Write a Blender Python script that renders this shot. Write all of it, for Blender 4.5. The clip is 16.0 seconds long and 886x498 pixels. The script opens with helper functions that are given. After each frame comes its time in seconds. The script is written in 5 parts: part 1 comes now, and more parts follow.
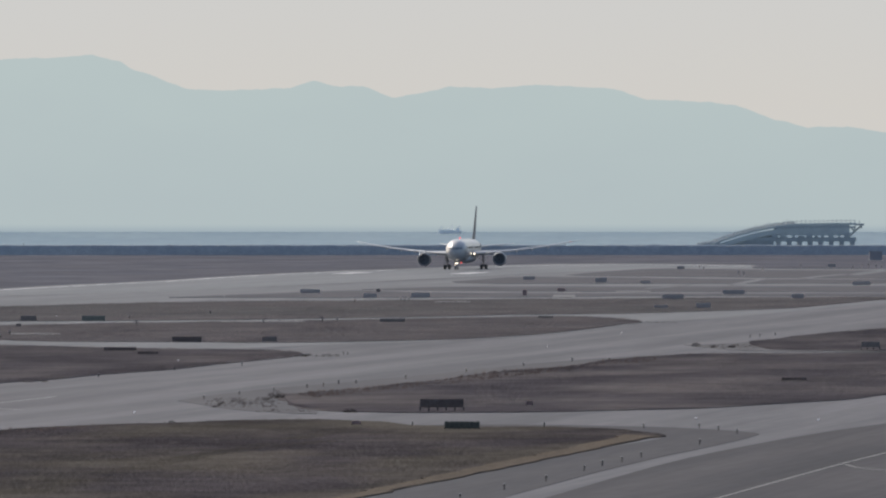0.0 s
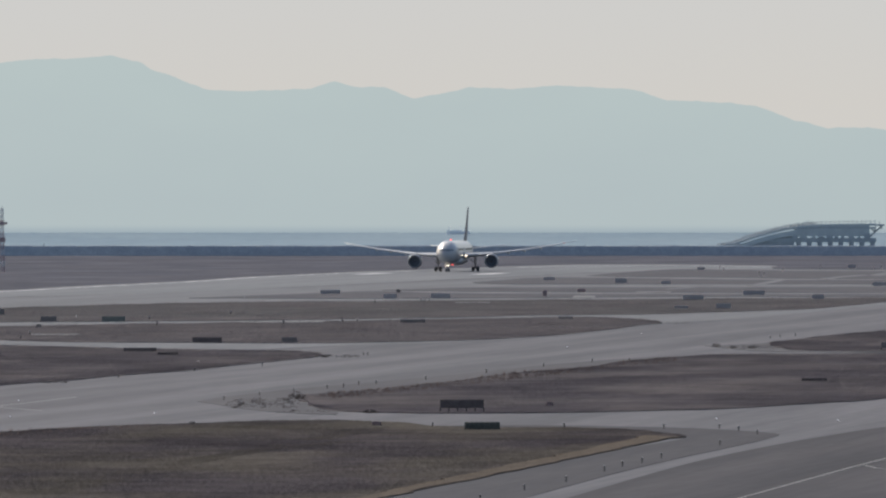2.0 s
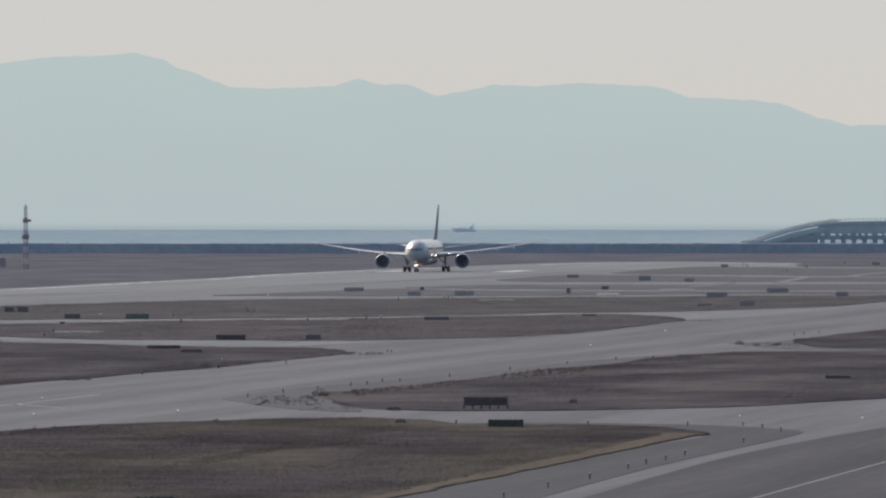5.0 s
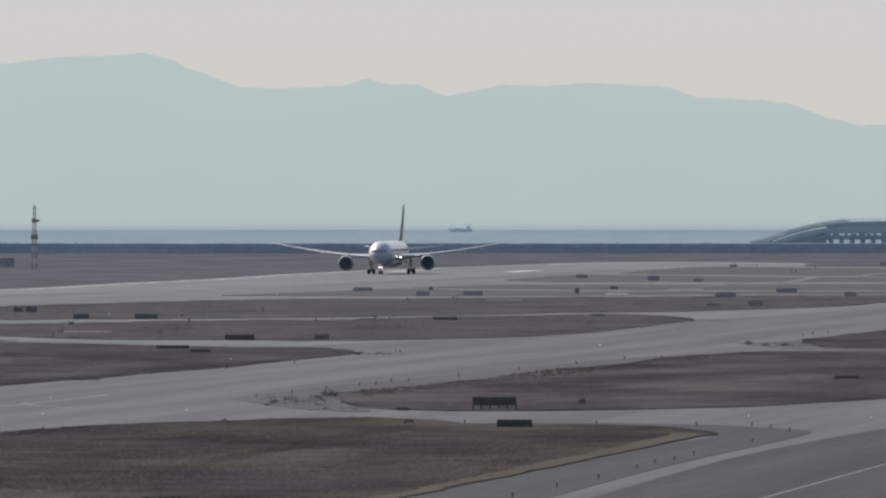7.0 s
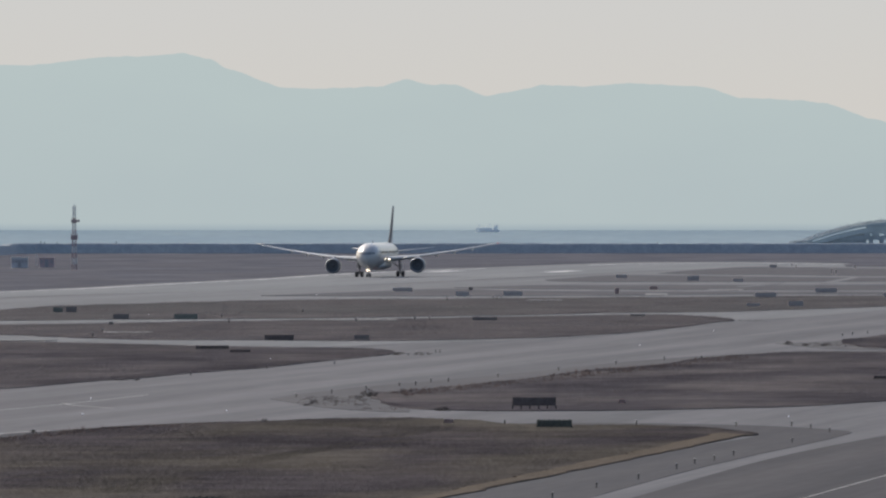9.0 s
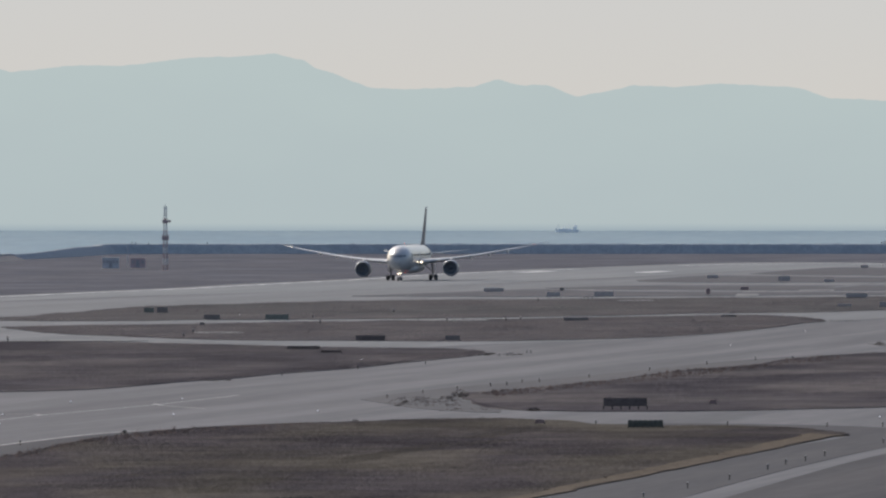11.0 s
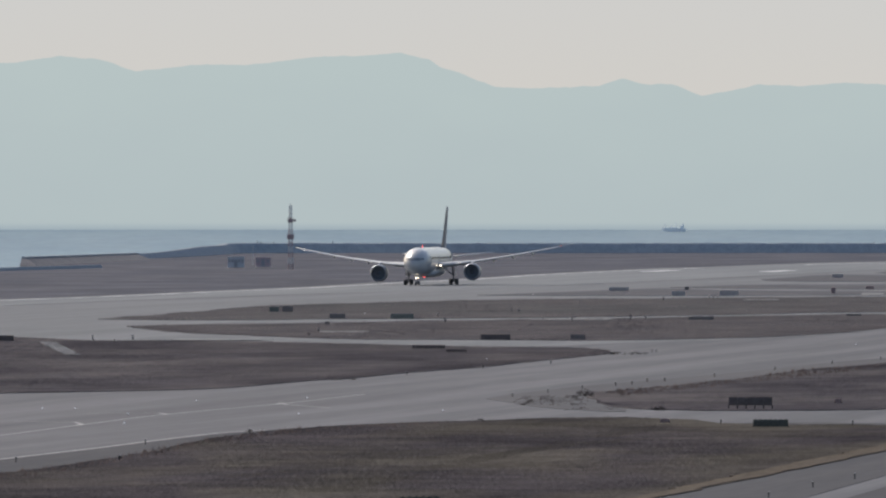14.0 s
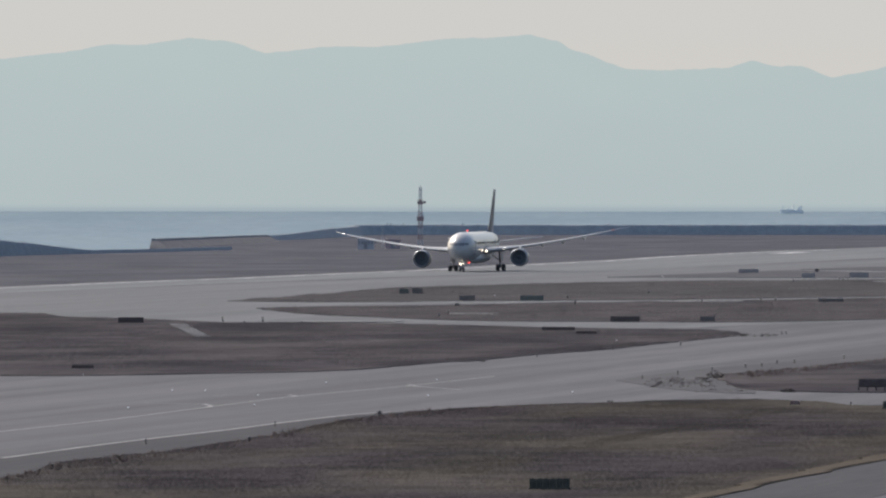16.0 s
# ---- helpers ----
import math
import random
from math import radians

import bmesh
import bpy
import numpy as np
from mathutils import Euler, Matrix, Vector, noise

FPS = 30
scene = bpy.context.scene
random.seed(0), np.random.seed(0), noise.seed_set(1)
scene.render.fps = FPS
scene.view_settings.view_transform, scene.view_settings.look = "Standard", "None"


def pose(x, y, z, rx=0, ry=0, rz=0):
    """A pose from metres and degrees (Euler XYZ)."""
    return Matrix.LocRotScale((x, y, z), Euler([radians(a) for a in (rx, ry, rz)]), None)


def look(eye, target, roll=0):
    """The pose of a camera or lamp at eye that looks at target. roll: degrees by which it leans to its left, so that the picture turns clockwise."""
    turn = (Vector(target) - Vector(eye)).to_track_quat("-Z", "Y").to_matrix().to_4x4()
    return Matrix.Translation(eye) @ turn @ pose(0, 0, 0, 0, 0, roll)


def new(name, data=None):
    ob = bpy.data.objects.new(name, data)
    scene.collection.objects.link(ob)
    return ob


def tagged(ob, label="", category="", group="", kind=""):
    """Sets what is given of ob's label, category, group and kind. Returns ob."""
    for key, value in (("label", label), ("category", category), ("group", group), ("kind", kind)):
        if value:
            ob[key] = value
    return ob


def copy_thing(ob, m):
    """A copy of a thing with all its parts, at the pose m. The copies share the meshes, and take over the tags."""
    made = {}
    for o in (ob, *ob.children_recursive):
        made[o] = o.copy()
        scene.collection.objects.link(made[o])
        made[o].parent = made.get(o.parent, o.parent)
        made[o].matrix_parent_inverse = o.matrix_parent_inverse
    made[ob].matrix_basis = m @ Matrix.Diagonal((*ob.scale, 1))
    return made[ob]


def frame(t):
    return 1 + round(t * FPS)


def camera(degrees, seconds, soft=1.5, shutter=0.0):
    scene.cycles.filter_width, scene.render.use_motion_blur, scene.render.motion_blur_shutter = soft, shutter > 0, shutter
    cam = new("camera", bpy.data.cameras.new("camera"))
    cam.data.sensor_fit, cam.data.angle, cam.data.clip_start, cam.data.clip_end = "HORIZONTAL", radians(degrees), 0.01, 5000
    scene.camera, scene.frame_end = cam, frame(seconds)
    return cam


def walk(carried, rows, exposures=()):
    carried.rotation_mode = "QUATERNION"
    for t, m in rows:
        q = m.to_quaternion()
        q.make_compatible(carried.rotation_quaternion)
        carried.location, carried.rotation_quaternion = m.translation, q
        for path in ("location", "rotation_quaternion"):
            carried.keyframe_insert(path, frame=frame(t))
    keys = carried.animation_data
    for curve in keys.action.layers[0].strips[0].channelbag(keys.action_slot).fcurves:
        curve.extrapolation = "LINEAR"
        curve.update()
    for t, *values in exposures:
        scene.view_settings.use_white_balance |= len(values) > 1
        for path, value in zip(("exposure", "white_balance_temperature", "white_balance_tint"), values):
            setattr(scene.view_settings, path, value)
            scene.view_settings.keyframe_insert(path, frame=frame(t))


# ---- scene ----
# A long-lens view over an airfield by the sea: an airliner rolls for take-off along the far runway.
EYE = 19.7
cam = camera(3.742, 16.0, soft=2.3)
# seconds, turn to the left, tilt (degrees)
PAN = [
    (0.0, 0.0000, -0.2268),
    (0.5, 0.0099, -0.2276),
    (1.0, 0.0393, -0.2294),
    (1.5, 0.0538, -0.2258),
    (2.0, 0.0850, -0.2239),
    (2.5, 0.1031, -0.2313),
    (3.0, 0.1233, -0.2349),
    (3.5, 0.1417, -0.2386),
    (4.0, 0.1635, -0.2349),
    (6.5, 0.2038, -0.2349),
    (7.0, 0.2220, -0.2349),
    (7.5, 0.2495, -0.2349),
    (8.0, 0.2915, -0.2349),
    (10.5, 0.6494, -0.2320),
    (11.0, 0.7749, -0.2320),
    (11.5, 0.8735, -0.2320),
    (12.0, 0.9930, -0.2320),
    (12.5, 1.1063, -0.2296),
    (13.0, 1.2038, -0.2283),
    (13.5, 1.2476, -0.2320),
    (14.0, 1.3037, -0.2356),
    (14.5, 1.3915, -0.2503),
    (15.0, 1.5061, -0.2905),
    (15.5, 1.6364, -0.3136),
    (16.0, 1.8521, -0.3123),
]
walk(cam, [(t, pose(0, 0, EYE, 90 + tilt, 0, turn)) for t, turn, tilt in PAN])

# ---- light ----
SUN_WAY = Vector((-0.49, 0.64, 0.60)).normalized()
world = bpy.data.worlds.new("hazy_sky")
scene.world = world
world.use_nodes = True
wn = world.node_tree.nodes
sky = wn.new("ShaderNodeTexSky")
sky.sky_type = "NISHITA"
sky.sun_disc = False
sky.sun_elevation = math.asin(SUN_WAY.z)
sky.sun_rotation = math.atan2(SUN_WAY.x, SUN_WAY.y)
sky.air_density, sky.dust_density, sky.ozone_density = 1.0, 4.0, 1.0
world.node_tree.links.new(sky.outputs[0], wn["Background"].inputs[0])
wn["Background"].inputs[1].default_value = 0.14
sun_data = bpy.data.lights.new("sun", "SUN")
sun_data.energy, sun_data.angle, sun_data.color = 2.0, radians(1.2), (1.0, 0.95, 0.88)
sun = new("sun", sun_data)
sun.matrix_world = look((0, 0, 300), Vector((0, 0, 300)) - SUN_WAY)


# ---- materials ----
def material(name, colour, rough=0.6, metal=0.0, spec=0.3, vary=0.15, scale=1.0, stretch=(1, 1, 1), second=None, bump=0.0, turn=0.0, world_space=False, span=(0.38, 0.66), coat=0.0, coat_rough=0.09, mottle=0.0, mottle_scale=0.4):
    """A principled surface whose colour drifts at two scales and, if second is given, drifts towards it in patches."""
    m = bpy.data.materials.new(name)
    m.use_nodes = True
    nt = m.node_tree
    n, l = nt.nodes, nt.links
    b = n["Principled BSDF"]
    b.inputs["Roughness"].default_value = rough
    b.inputs["Metallic"].default_value = metal
    b.inputs["Specular IOR Level"].default_value = spec
    b.inputs["Coat Weight"].default_value = coat
    b.inputs["Coat Roughness"].default_value = coat_rough
    if world_space:
        co = n.new("ShaderNodeNewGeometry").outputs["Position"]
    else:
        co = n.new("ShaderNodeTexCoord").outputs["Object"]
    mp = n.new("ShaderNodeMapping")
    mp.inputs["Scale"].default_value = stretch
    rot = n.new("ShaderNodeMapping")
    rot.inputs["Rotation"].default_value = (0, 0, radians(turn))
    l.new(co, rot.inputs[0])
    l.new(rot.outputs[0], mp.inputs[0])
    big, fine = n.new("ShaderNodeTexNoise"), n.new("ShaderNodeTexNoise")
    big.inputs["Scale"].default_value, big.inputs["Detail"].default_value = scale, 4.0
    fine.inputs["Scale"].default_value, fine.inputs["Detail"].default_value = scale * 9, 3.0
    l.new(mp.outputs[0], big.inputs[0])
    l.new(mp.outputs[0], fine.inputs[0])
    ramp = n.new("ShaderNodeValToRGB")
    ramp.color_ramp.elements[0].position, ramp.color_ramp.elements[1].position = span
    ramp.color_ramp.elements[0].color = (*colour, 1)
    ramp.color_ramp.elements[1].color = (*(second or [c * (1 + vary) for c in colour]), 1)
    l.new(big.outputs[0], ramp.inputs[0])
    mul = n.new("ShaderNodeMapRange")
    mul.inputs["From Min"].default_value, mul.inputs["From Max"].default_value = 0.3, 0.7
    mul.inputs["To Min"].default_value, mul.inputs["To Max"].default_value = 1 - vary, 1 + vary
    l.new(fine.outputs[0], mul.inputs[0])
    sc = n.new("ShaderNodeVectorMath")
    sc.operation = "SCALE"
    l.new(ramp.outputs[0], sc.inputs[0])
    gain = mul.outputs[0]
    if mottle:
        # blotches as broad as they are long, on top of the drawn-out streaks
        spot, lift, both = n.new("ShaderNodeTexNoise"), n.new("ShaderNodeMapRange"), n.new("ShaderNodeMath")
        spot.inputs["Scale"].default_value, spot.inputs["Detail"].default_value = mottle_scale, 6.0
        l.new(co, spot.inputs[0])
        lift.inputs["From Min"].default_value, lift.inputs["From Max"].default_value = 0.3, 0.7
        lift.inputs["To Min"].default_value, lift.inputs["To Max"].default_value = 1 - mottle, 1 + mottle
        l.new(spot.outputs[0], lift.inputs[0])
        both.operation = "MULTIPLY"
        l.new(gain, both.inputs[0])
        l.new(lift.outputs[0], both.inputs[1])
        gain = both.outputs[0]
    l.new(gain, sc.inputs["Scale"])
    l.new(sc.outputs[0], b.inputs["Base Color"])
    if bump:
        bp = n.new("ShaderNodeBump")
        bp.inputs["Strength"].default_value, bp.inputs["Distance"].default_value = bump, 0.05
        l.new(fine.outputs[0], bp.inputs["Height"])
        l.new(bp.outputs[0], b.inputs["Normal"])
    return m


def glowing(name, colour, strength):
    m = bpy.data.materials.new(name)
    m.use_nodes = True
    b = m.node_tree.nodes["Principled BSDF"]
    b.inputs["Base Color"].default_value = (*colour, 1)
    b.inputs["Emission Color"].default_value = (*colour, 1)
    b.inputs["Emission Strength"].default_value = strength
    return m


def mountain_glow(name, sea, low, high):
    """The plain glow of the far range, haze painted into it: the horizon melts into the sea's colour below, the crest
    is a little clearer.
    """
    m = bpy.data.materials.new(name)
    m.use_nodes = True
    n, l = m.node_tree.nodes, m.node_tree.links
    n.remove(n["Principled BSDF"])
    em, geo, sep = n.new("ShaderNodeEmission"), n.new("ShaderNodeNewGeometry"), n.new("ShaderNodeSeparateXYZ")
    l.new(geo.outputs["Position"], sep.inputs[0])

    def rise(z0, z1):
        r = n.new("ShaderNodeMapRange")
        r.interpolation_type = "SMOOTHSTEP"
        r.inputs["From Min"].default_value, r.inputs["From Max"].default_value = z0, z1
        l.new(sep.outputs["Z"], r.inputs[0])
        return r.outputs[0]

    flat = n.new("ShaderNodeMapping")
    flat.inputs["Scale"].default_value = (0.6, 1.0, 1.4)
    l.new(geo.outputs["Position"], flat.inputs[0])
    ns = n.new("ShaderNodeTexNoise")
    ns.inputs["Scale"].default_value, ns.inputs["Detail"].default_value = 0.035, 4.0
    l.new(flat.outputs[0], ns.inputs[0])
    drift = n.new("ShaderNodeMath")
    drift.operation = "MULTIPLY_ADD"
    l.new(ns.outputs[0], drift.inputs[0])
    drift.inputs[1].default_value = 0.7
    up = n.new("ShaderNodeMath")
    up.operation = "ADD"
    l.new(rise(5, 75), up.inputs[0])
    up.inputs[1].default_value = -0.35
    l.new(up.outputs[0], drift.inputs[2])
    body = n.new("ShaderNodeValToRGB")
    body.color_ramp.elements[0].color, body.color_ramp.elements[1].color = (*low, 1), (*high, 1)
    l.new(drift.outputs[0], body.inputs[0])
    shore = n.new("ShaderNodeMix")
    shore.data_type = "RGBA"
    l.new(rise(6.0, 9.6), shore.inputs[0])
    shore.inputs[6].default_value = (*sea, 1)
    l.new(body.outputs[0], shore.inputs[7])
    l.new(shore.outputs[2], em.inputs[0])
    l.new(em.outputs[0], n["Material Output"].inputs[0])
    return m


def distance_glow(name, low, high, z_low, z_high, vary, scale):
    """The plain glow of far air: one colour low down, another high up, with faint broad unevenness."""
    m = bpy.data.materials.new(name)
    m.use_nodes = True
    nt = m.node_tree
    n, l = nt.nodes, nt.links
    n.remove(n["Principled BSDF"])
    em = n.new("ShaderNodeEmission")
    geo = n.new("ShaderNodeNewGeometry")
    sep = n.new("ShaderNodeSeparateXYZ")
    l.new(geo.outputs["Position"], sep.inputs[0])
    rng = n.new("ShaderNodeMapRange")
    rng.inputs["From Min"].default_value, rng.inputs["From Max"].default_value = z_low, z_high
    l.new(sep.outputs["Z"], rng.inputs[0])
    ns = n.new("ShaderNodeTexNoise")
    ns.inputs["Scale"].default_value, ns.inputs["Detail"].default_value = scale, 5.0
    l.new(geo.outputs["Position"], ns.inputs[0])
    add = n.new("ShaderNodeMath")
    add.operation = "MULTIPLY_ADD"
    l.new(ns.outputs[0], add.inputs[0])
    add.inputs[1].default_value = vary
    l.new(rng.outputs[0], add.inputs[2])
    ramp = n.new("ShaderNodeValToRGB")
    ramp.color_ramp.elements[0].color, ramp.color_ramp.elements[1].color = (*low, 1), (*high, 1)
    l.new(add.outputs[0], ramp.inputs[0])
    l.new(ramp.outputs[0], em.inputs[0])
    l.new(em.outputs[0], n["Material Output"].inputs[0])
    return m


ALONG = 6.1
M_CONCRETE = material("worn_concrete", (0.096, 0.100, 0.114), 0.8, spec=0.09, vary=0.10, scale=0.03, stretch=(5, 0.10, 1), second=(0.143, 0.145, 0.161), turn=ALONG, bump=0.1, mottle=0.09, mottle_scale=0.5)
# Far concrete and runway paler, bluer than the near: haze and glare painted in.
M_FARPAVE = material("hazed_far_concrete", (0.126, 0.136, 0.150), 0.8, spec=0.12, vary=0.07, scale=0.03, stretch=(4, 0.10, 1), second=(0.162, 0.170, 0.185), turn=ALONG, bump=0.1, mottle=0.09, mottle_scale=0.5)
M_RUNWAY = material("hazed_runway_concrete", (0.142, 0.155, 0.171), 0.75, spec=0.12, vary=0.07, scale=0.03, stretch=(3, 0.10, 1), second=(0.178, 0.189, 0.203), turn=ALONG, bump=0.1, mottle=0.09, mottle_scale=0.5)
M_ASPHALT = material("grey_shoulder_asphalt", (0.067, 0.068, 0.079), 0.9, spec=0.06, vary=0.08, scale=0.05, stretch=(3, 0.15, 1), second=(0.082, 0.083, 0.093), turn=ALONG, bump=0.1)
M_APRON = material("apron_asphalt_concrete", (0.065, 0.066, 0.075), 0.9, spec=0.04, vary=0.08, scale=0.03, stretch=(5, 0.12, 1), second=(0.092, 0.091, 0.100), turn=ALONG, bump=0.1, mottle=0.09, mottle_scale=0.5)
M_SOIL = material("dry_turf_soil", (0.067, 0.058, 0.064), 0.95, spec=0.03, vary=0.12, scale=0.03, stretch=(1.8, 0.42, 1), second=(0.104, 0.092, 0.080), turn=ALONG, span=(0.44, 0.6), mottle=0.20, mottle_scale=0.09)
M_SOILRED = material("mauve_turf_soil", (0.090, 0.081, 0.092), 0.95, spec=0.03, vary=0.12, scale=0.03, stretch=(1.8, 0.42, 1), second=(0.134, 0.120, 0.121), turn=ALONG, span=(0.44, 0.6), mottle=0.18, mottle_scale=0.09)
# Far turf bluer and paler than the near fields: haze put into the colour.
M_FARTURF = material("hazed_far_dry_turf", (0.072, 0.077, 0.100), 0.95, spec=0.05, vary=0.10, scale=0.03, stretch=(1.5, 0.35, 1), second=(0.101, 0.102, 0.124), bump=0.2, mottle=0.26, mottle_scale=0.035)
M_STRIPTURF = material("reddish_far_turf", (0.078, 0.074, 0.082), 0.95, spec=0.03, vary=0.15, scale=0.04, stretch=(2.5, 0.4, 1), second=(0.108, 0.096, 0.10), turn=ALONG, bump=0.4, mottle=0.14, mottle_scale=0.09)
M_OLIVETURF = material("olive_grey_far_turf", (0.082, 0.082, 0.086), 0.95, spec=0.03, vary=0.12, scale=0.02, stretch=(1.0, 0.4, 1), second=(0.107, 0.098, 0.103), turn=ALONG, bump=0.3, mottle=0.14, mottle_scale=0.07)
# The thin far strips take a blue-grey cast, painted for distance haze.
M_FARSTRIP = material("hazed_far_strip_turf", (0.093, 0.095, 0.11), 0.95, spec=0.05, vary=0.10, scale=0.05, stretch=(1.5, 0.35, 1), second=(0.112, 0.11, 0.122), bump=0.2, mottle=0.12, mottle_scale=0.09)
M_GRASS = material("dry_winter_grass", (0.069, 0.060, 0.066), 0.9, spec=0.02, vary=0.09, scale=0.03, stretch=(1.8, 0.42, 1), second=(0.112, 0.099, 0.085), turn=ALONG, world_space=True, span=(0.44, 0.62), mottle=0.20, mottle_scale=0.09)
M_GRASS_RED = material("reddish_dry_grass", (0.108, 0.097, 0.105), 0.9, spec=0.02, vary=0.09, scale=0.03, stretch=(1.8, 0.42, 1), second=(0.182, 0.161, 0.163), turn=ALONG, world_space=True, span=(0.40, 0.66), mottle=0.18, mottle_scale=0.09)
M_REED = material("rust_brown_tall_grass", (0.11, 0.088, 0.085), 0.9, spec=0.02, vary=0.1, scale=0.1, second=(0.14, 0.11, 0.10), world_space=True)
M_SHOULDER = material("light_grey_shoulder", (0.088, 0.089, 0.101), 0.9, spec=0.08, vary=0.08, scale=0.05, stretch=(3, 0.15, 1), second=(0.107, 0.107, 0.117), turn=ALONG, bump=0.1)
M_GRASS_PALE = material("pale_trodden_grass", (0.098, 0.088, 0.074), 0.9, spec=0.02, vary=0.12, scale=0.05, second=(0.128, 0.112, 0.09), world_space=True)
M_STRAW = material("straw_yellow_mown_grass", (0.132, 0.109, 0.087), 0.95, spec=0.02, vary=0.15, scale=0.12, second=(0.118, 0.099, 0.083), bump=0.3)
# Pale uneven colour that stands in for glints on wet paving.
M_WETGLINT = material("painted_wet_glint", (0.125, 0.13, 0.138), 0.7, spec=0.1, vary=0.25, scale=0.15, second=(0.235, 0.24, 0.245), span=(0.38, 0.68))
# Worn white paint; its brightest breaks stand in for sparkle off the runway.
M_EDGEPAINT = material("white_edge_paint_with_glints", (0.30, 0.31, 0.32), 0.6, spec=0.3, vary=0.3, scale=0.05, second=(0.75, 0.75, 0.75), span=(0.42, 0.58))
M_PAINT = material("faded_white_marking", (0.36, 0.36, 0.36), 0.8, spec=0.1, vary=0.3, scale=0.3)
# Dark blocks lifted to pale blue-grey: haze over the shaded face is painted in.
M_ROCK = material("hazed_wave_blocks", (0.315, 0.353, 0.390), 0.9, spec=0.03, vary=0.22, scale=0.4, second=(0.363, 0.400, 0.435), bump=0.5)
M_REVETMENT = material("pale_sloping_concrete", (0.155, 0.155, 0.168), 0.9, spec=0.05, vary=0.14, scale=0.25, second=(0.21, 0.206, 0.213))
M_PALEWALL = material("pale_quay_concrete", (0.52, 0.53, 0.55), 0.9, spec=0.1, vary=0.10, scale=0.3)
M_SEA = material("hazy_sea", (0.235, 0.318, 0.375), 0.7, spec=0.04, vary=0.05, scale=0.02, stretch=(1, 0.3, 1), second=(0.265, 0.345, 0.395))
# Haze is put into these glow colours, thickest down at the horizon.
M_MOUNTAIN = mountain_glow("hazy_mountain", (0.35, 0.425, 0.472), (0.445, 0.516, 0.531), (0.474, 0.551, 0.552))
M_SKYGLOW = distance_glow("hazy_sky_glow", (0.635, 0.612, 0.575), (0.622, 0.615, 0.597), 55, 95, 0.3, 0.01)
# Sign backs lightened to imitate haze in their colour, most for far signs.
M_SIGNBACK = material("hazed_dark_sign_back", (0.135, 0.112, 0.108), 0.7, spec=0.05, vary=0.25, scale=1.5, second=(0.165, 0.14, 0.135))
M_SIGNMID = material("hazed_grey_brown_sign_back", (0.23, 0.205, 0.195), 0.7, spec=0.1, vary=0.2, scale=1.5, second=(0.27, 0.24, 0.225))
M_SIGNGREEN = material("dark_green_sign_back", (0.088, 0.096, 0.088), 0.8, spec=0.05, vary=0.3, scale=1.5, second=(0.115, 0.122, 0.108))
# Palest backs, for far boards and posts: haze again in the base colour.
M_SIGNGREY = material("hazed_grey_sign_back", (0.414, 0.375, 0.365), 0.7, spec=0.1, vary=0.2, scale=1.5, second=(0.480, 0.437, 0.423))
M_SIGNFARGREEN = material("hazed_green_sign_back", (0.185, 0.20, 0.18), 0.8, spec=0.05, vary=0.25, scale=1.5, second=(0.225, 0.235, 0.21))
M_RUST = material("rust_brown_paint", (0.29, 0.215, 0.21), 0.8, spec=0.1, vary=0.25, scale=1.5)
M_DARKMETAL = material("dark_metal", (0.03, 0.03, 0.032), 0.6, vary=0.2, scale=3)
M_LAMPGLASS = material("pale_lamp_glass", (0.5, 0.5, 0.52), 0.2, spec=0.5, vary=0.05)
M_BUSH = material("dry_dark_bush", (0.075, 0.064, 0.060), 0.9, spec=0.02, vary=0.25, scale=2, second=(0.105, 0.09, 0.08))
M_WHITE = material("white_aircraft_paint", (0.42, 0.44, 0.462), 0.4, spec=0.35, vary=0.03, scale=0.6, coat=1.0, coat_rough=0.25)
# Lighter than the white paint: haze over the belly's shade is put into it.
M_GREYPAINT = material("grey_aircraft_paint", (0.58, 0.60, 0.63), 0.4, spec=0.4, vary=0.05, scale=0.6)
M_WINGPAINT = material("light_grey_wing_paint", (0.36, 0.38, 0.40), 0.35, spec=0.5, vary=0.05, scale=0.6, coat=0.8, coat_rough=0.3)
M_INTAKE = material("dull_metal_intake_lip", (0.34, 0.365, 0.40), 0.35, metal=0.8, vary=0.03)
M_LIP = material("polished_metal_lip", (0.62, 0.64, 0.67), 0.3, metal=1.0, vary=0.03)
M_NACELLE = material("dark_blue_grey_nacelle", (0.195, 0.215, 0.25), 0.4, spec=0.4, vary=0.06, scale=0.8, coat=0.6)
M_FAN = material("dark_fan_metal", (0.15, 0.165, 0.19), 0.5, metal=0.2, vary=0.1, scale=2)
M_FIN = material("grey_fin_paint", (0.10, 0.11, 0.13), 0.4, spec=0.4, vary=0.08, scale=0.5, second=(0.13, 0.132, 0.15))
M_RUDDER = material("pale_grey_rudder_paint", (0.42, 0.415, 0.42), 0.4, spec=0.4, vary=0.08)
# Tyre black and gear steel lifted to blue-grey, standing in for haze.
M_TYRE = material("hazed_tyre_rubber", (0.10, 0.106, 0.118), 0.85, spec=0.1, vary=0.15)
M_STRUT = material("grey_gear_steel", (0.27, 0.285, 0.31), 0.5, metal=0.2, vary=0.1)
# Base colour raised to stand for sky mirrored in the panes.
M_GLASS = material("dark_cockpit_glass", (0.20, 0.215, 0.24), 0.2, spec=0.6, vary=0.05)
M_WINDOW = material("dark_cabin_window", (0.06, 0.065, 0.075), 0.2, spec=0.5, vary=0.05)
M_LIGHT = glowing("landing_light_glow", (1.0, 0.84, 0.64), 6)
M_BEACON = glowing("red_beacon_glow", (1.0, 0.10, 0.08), 3.0)
M_REDLIGHT = glowing("red_light_glow", (0.85, 0.2, 0.15), 0.25)
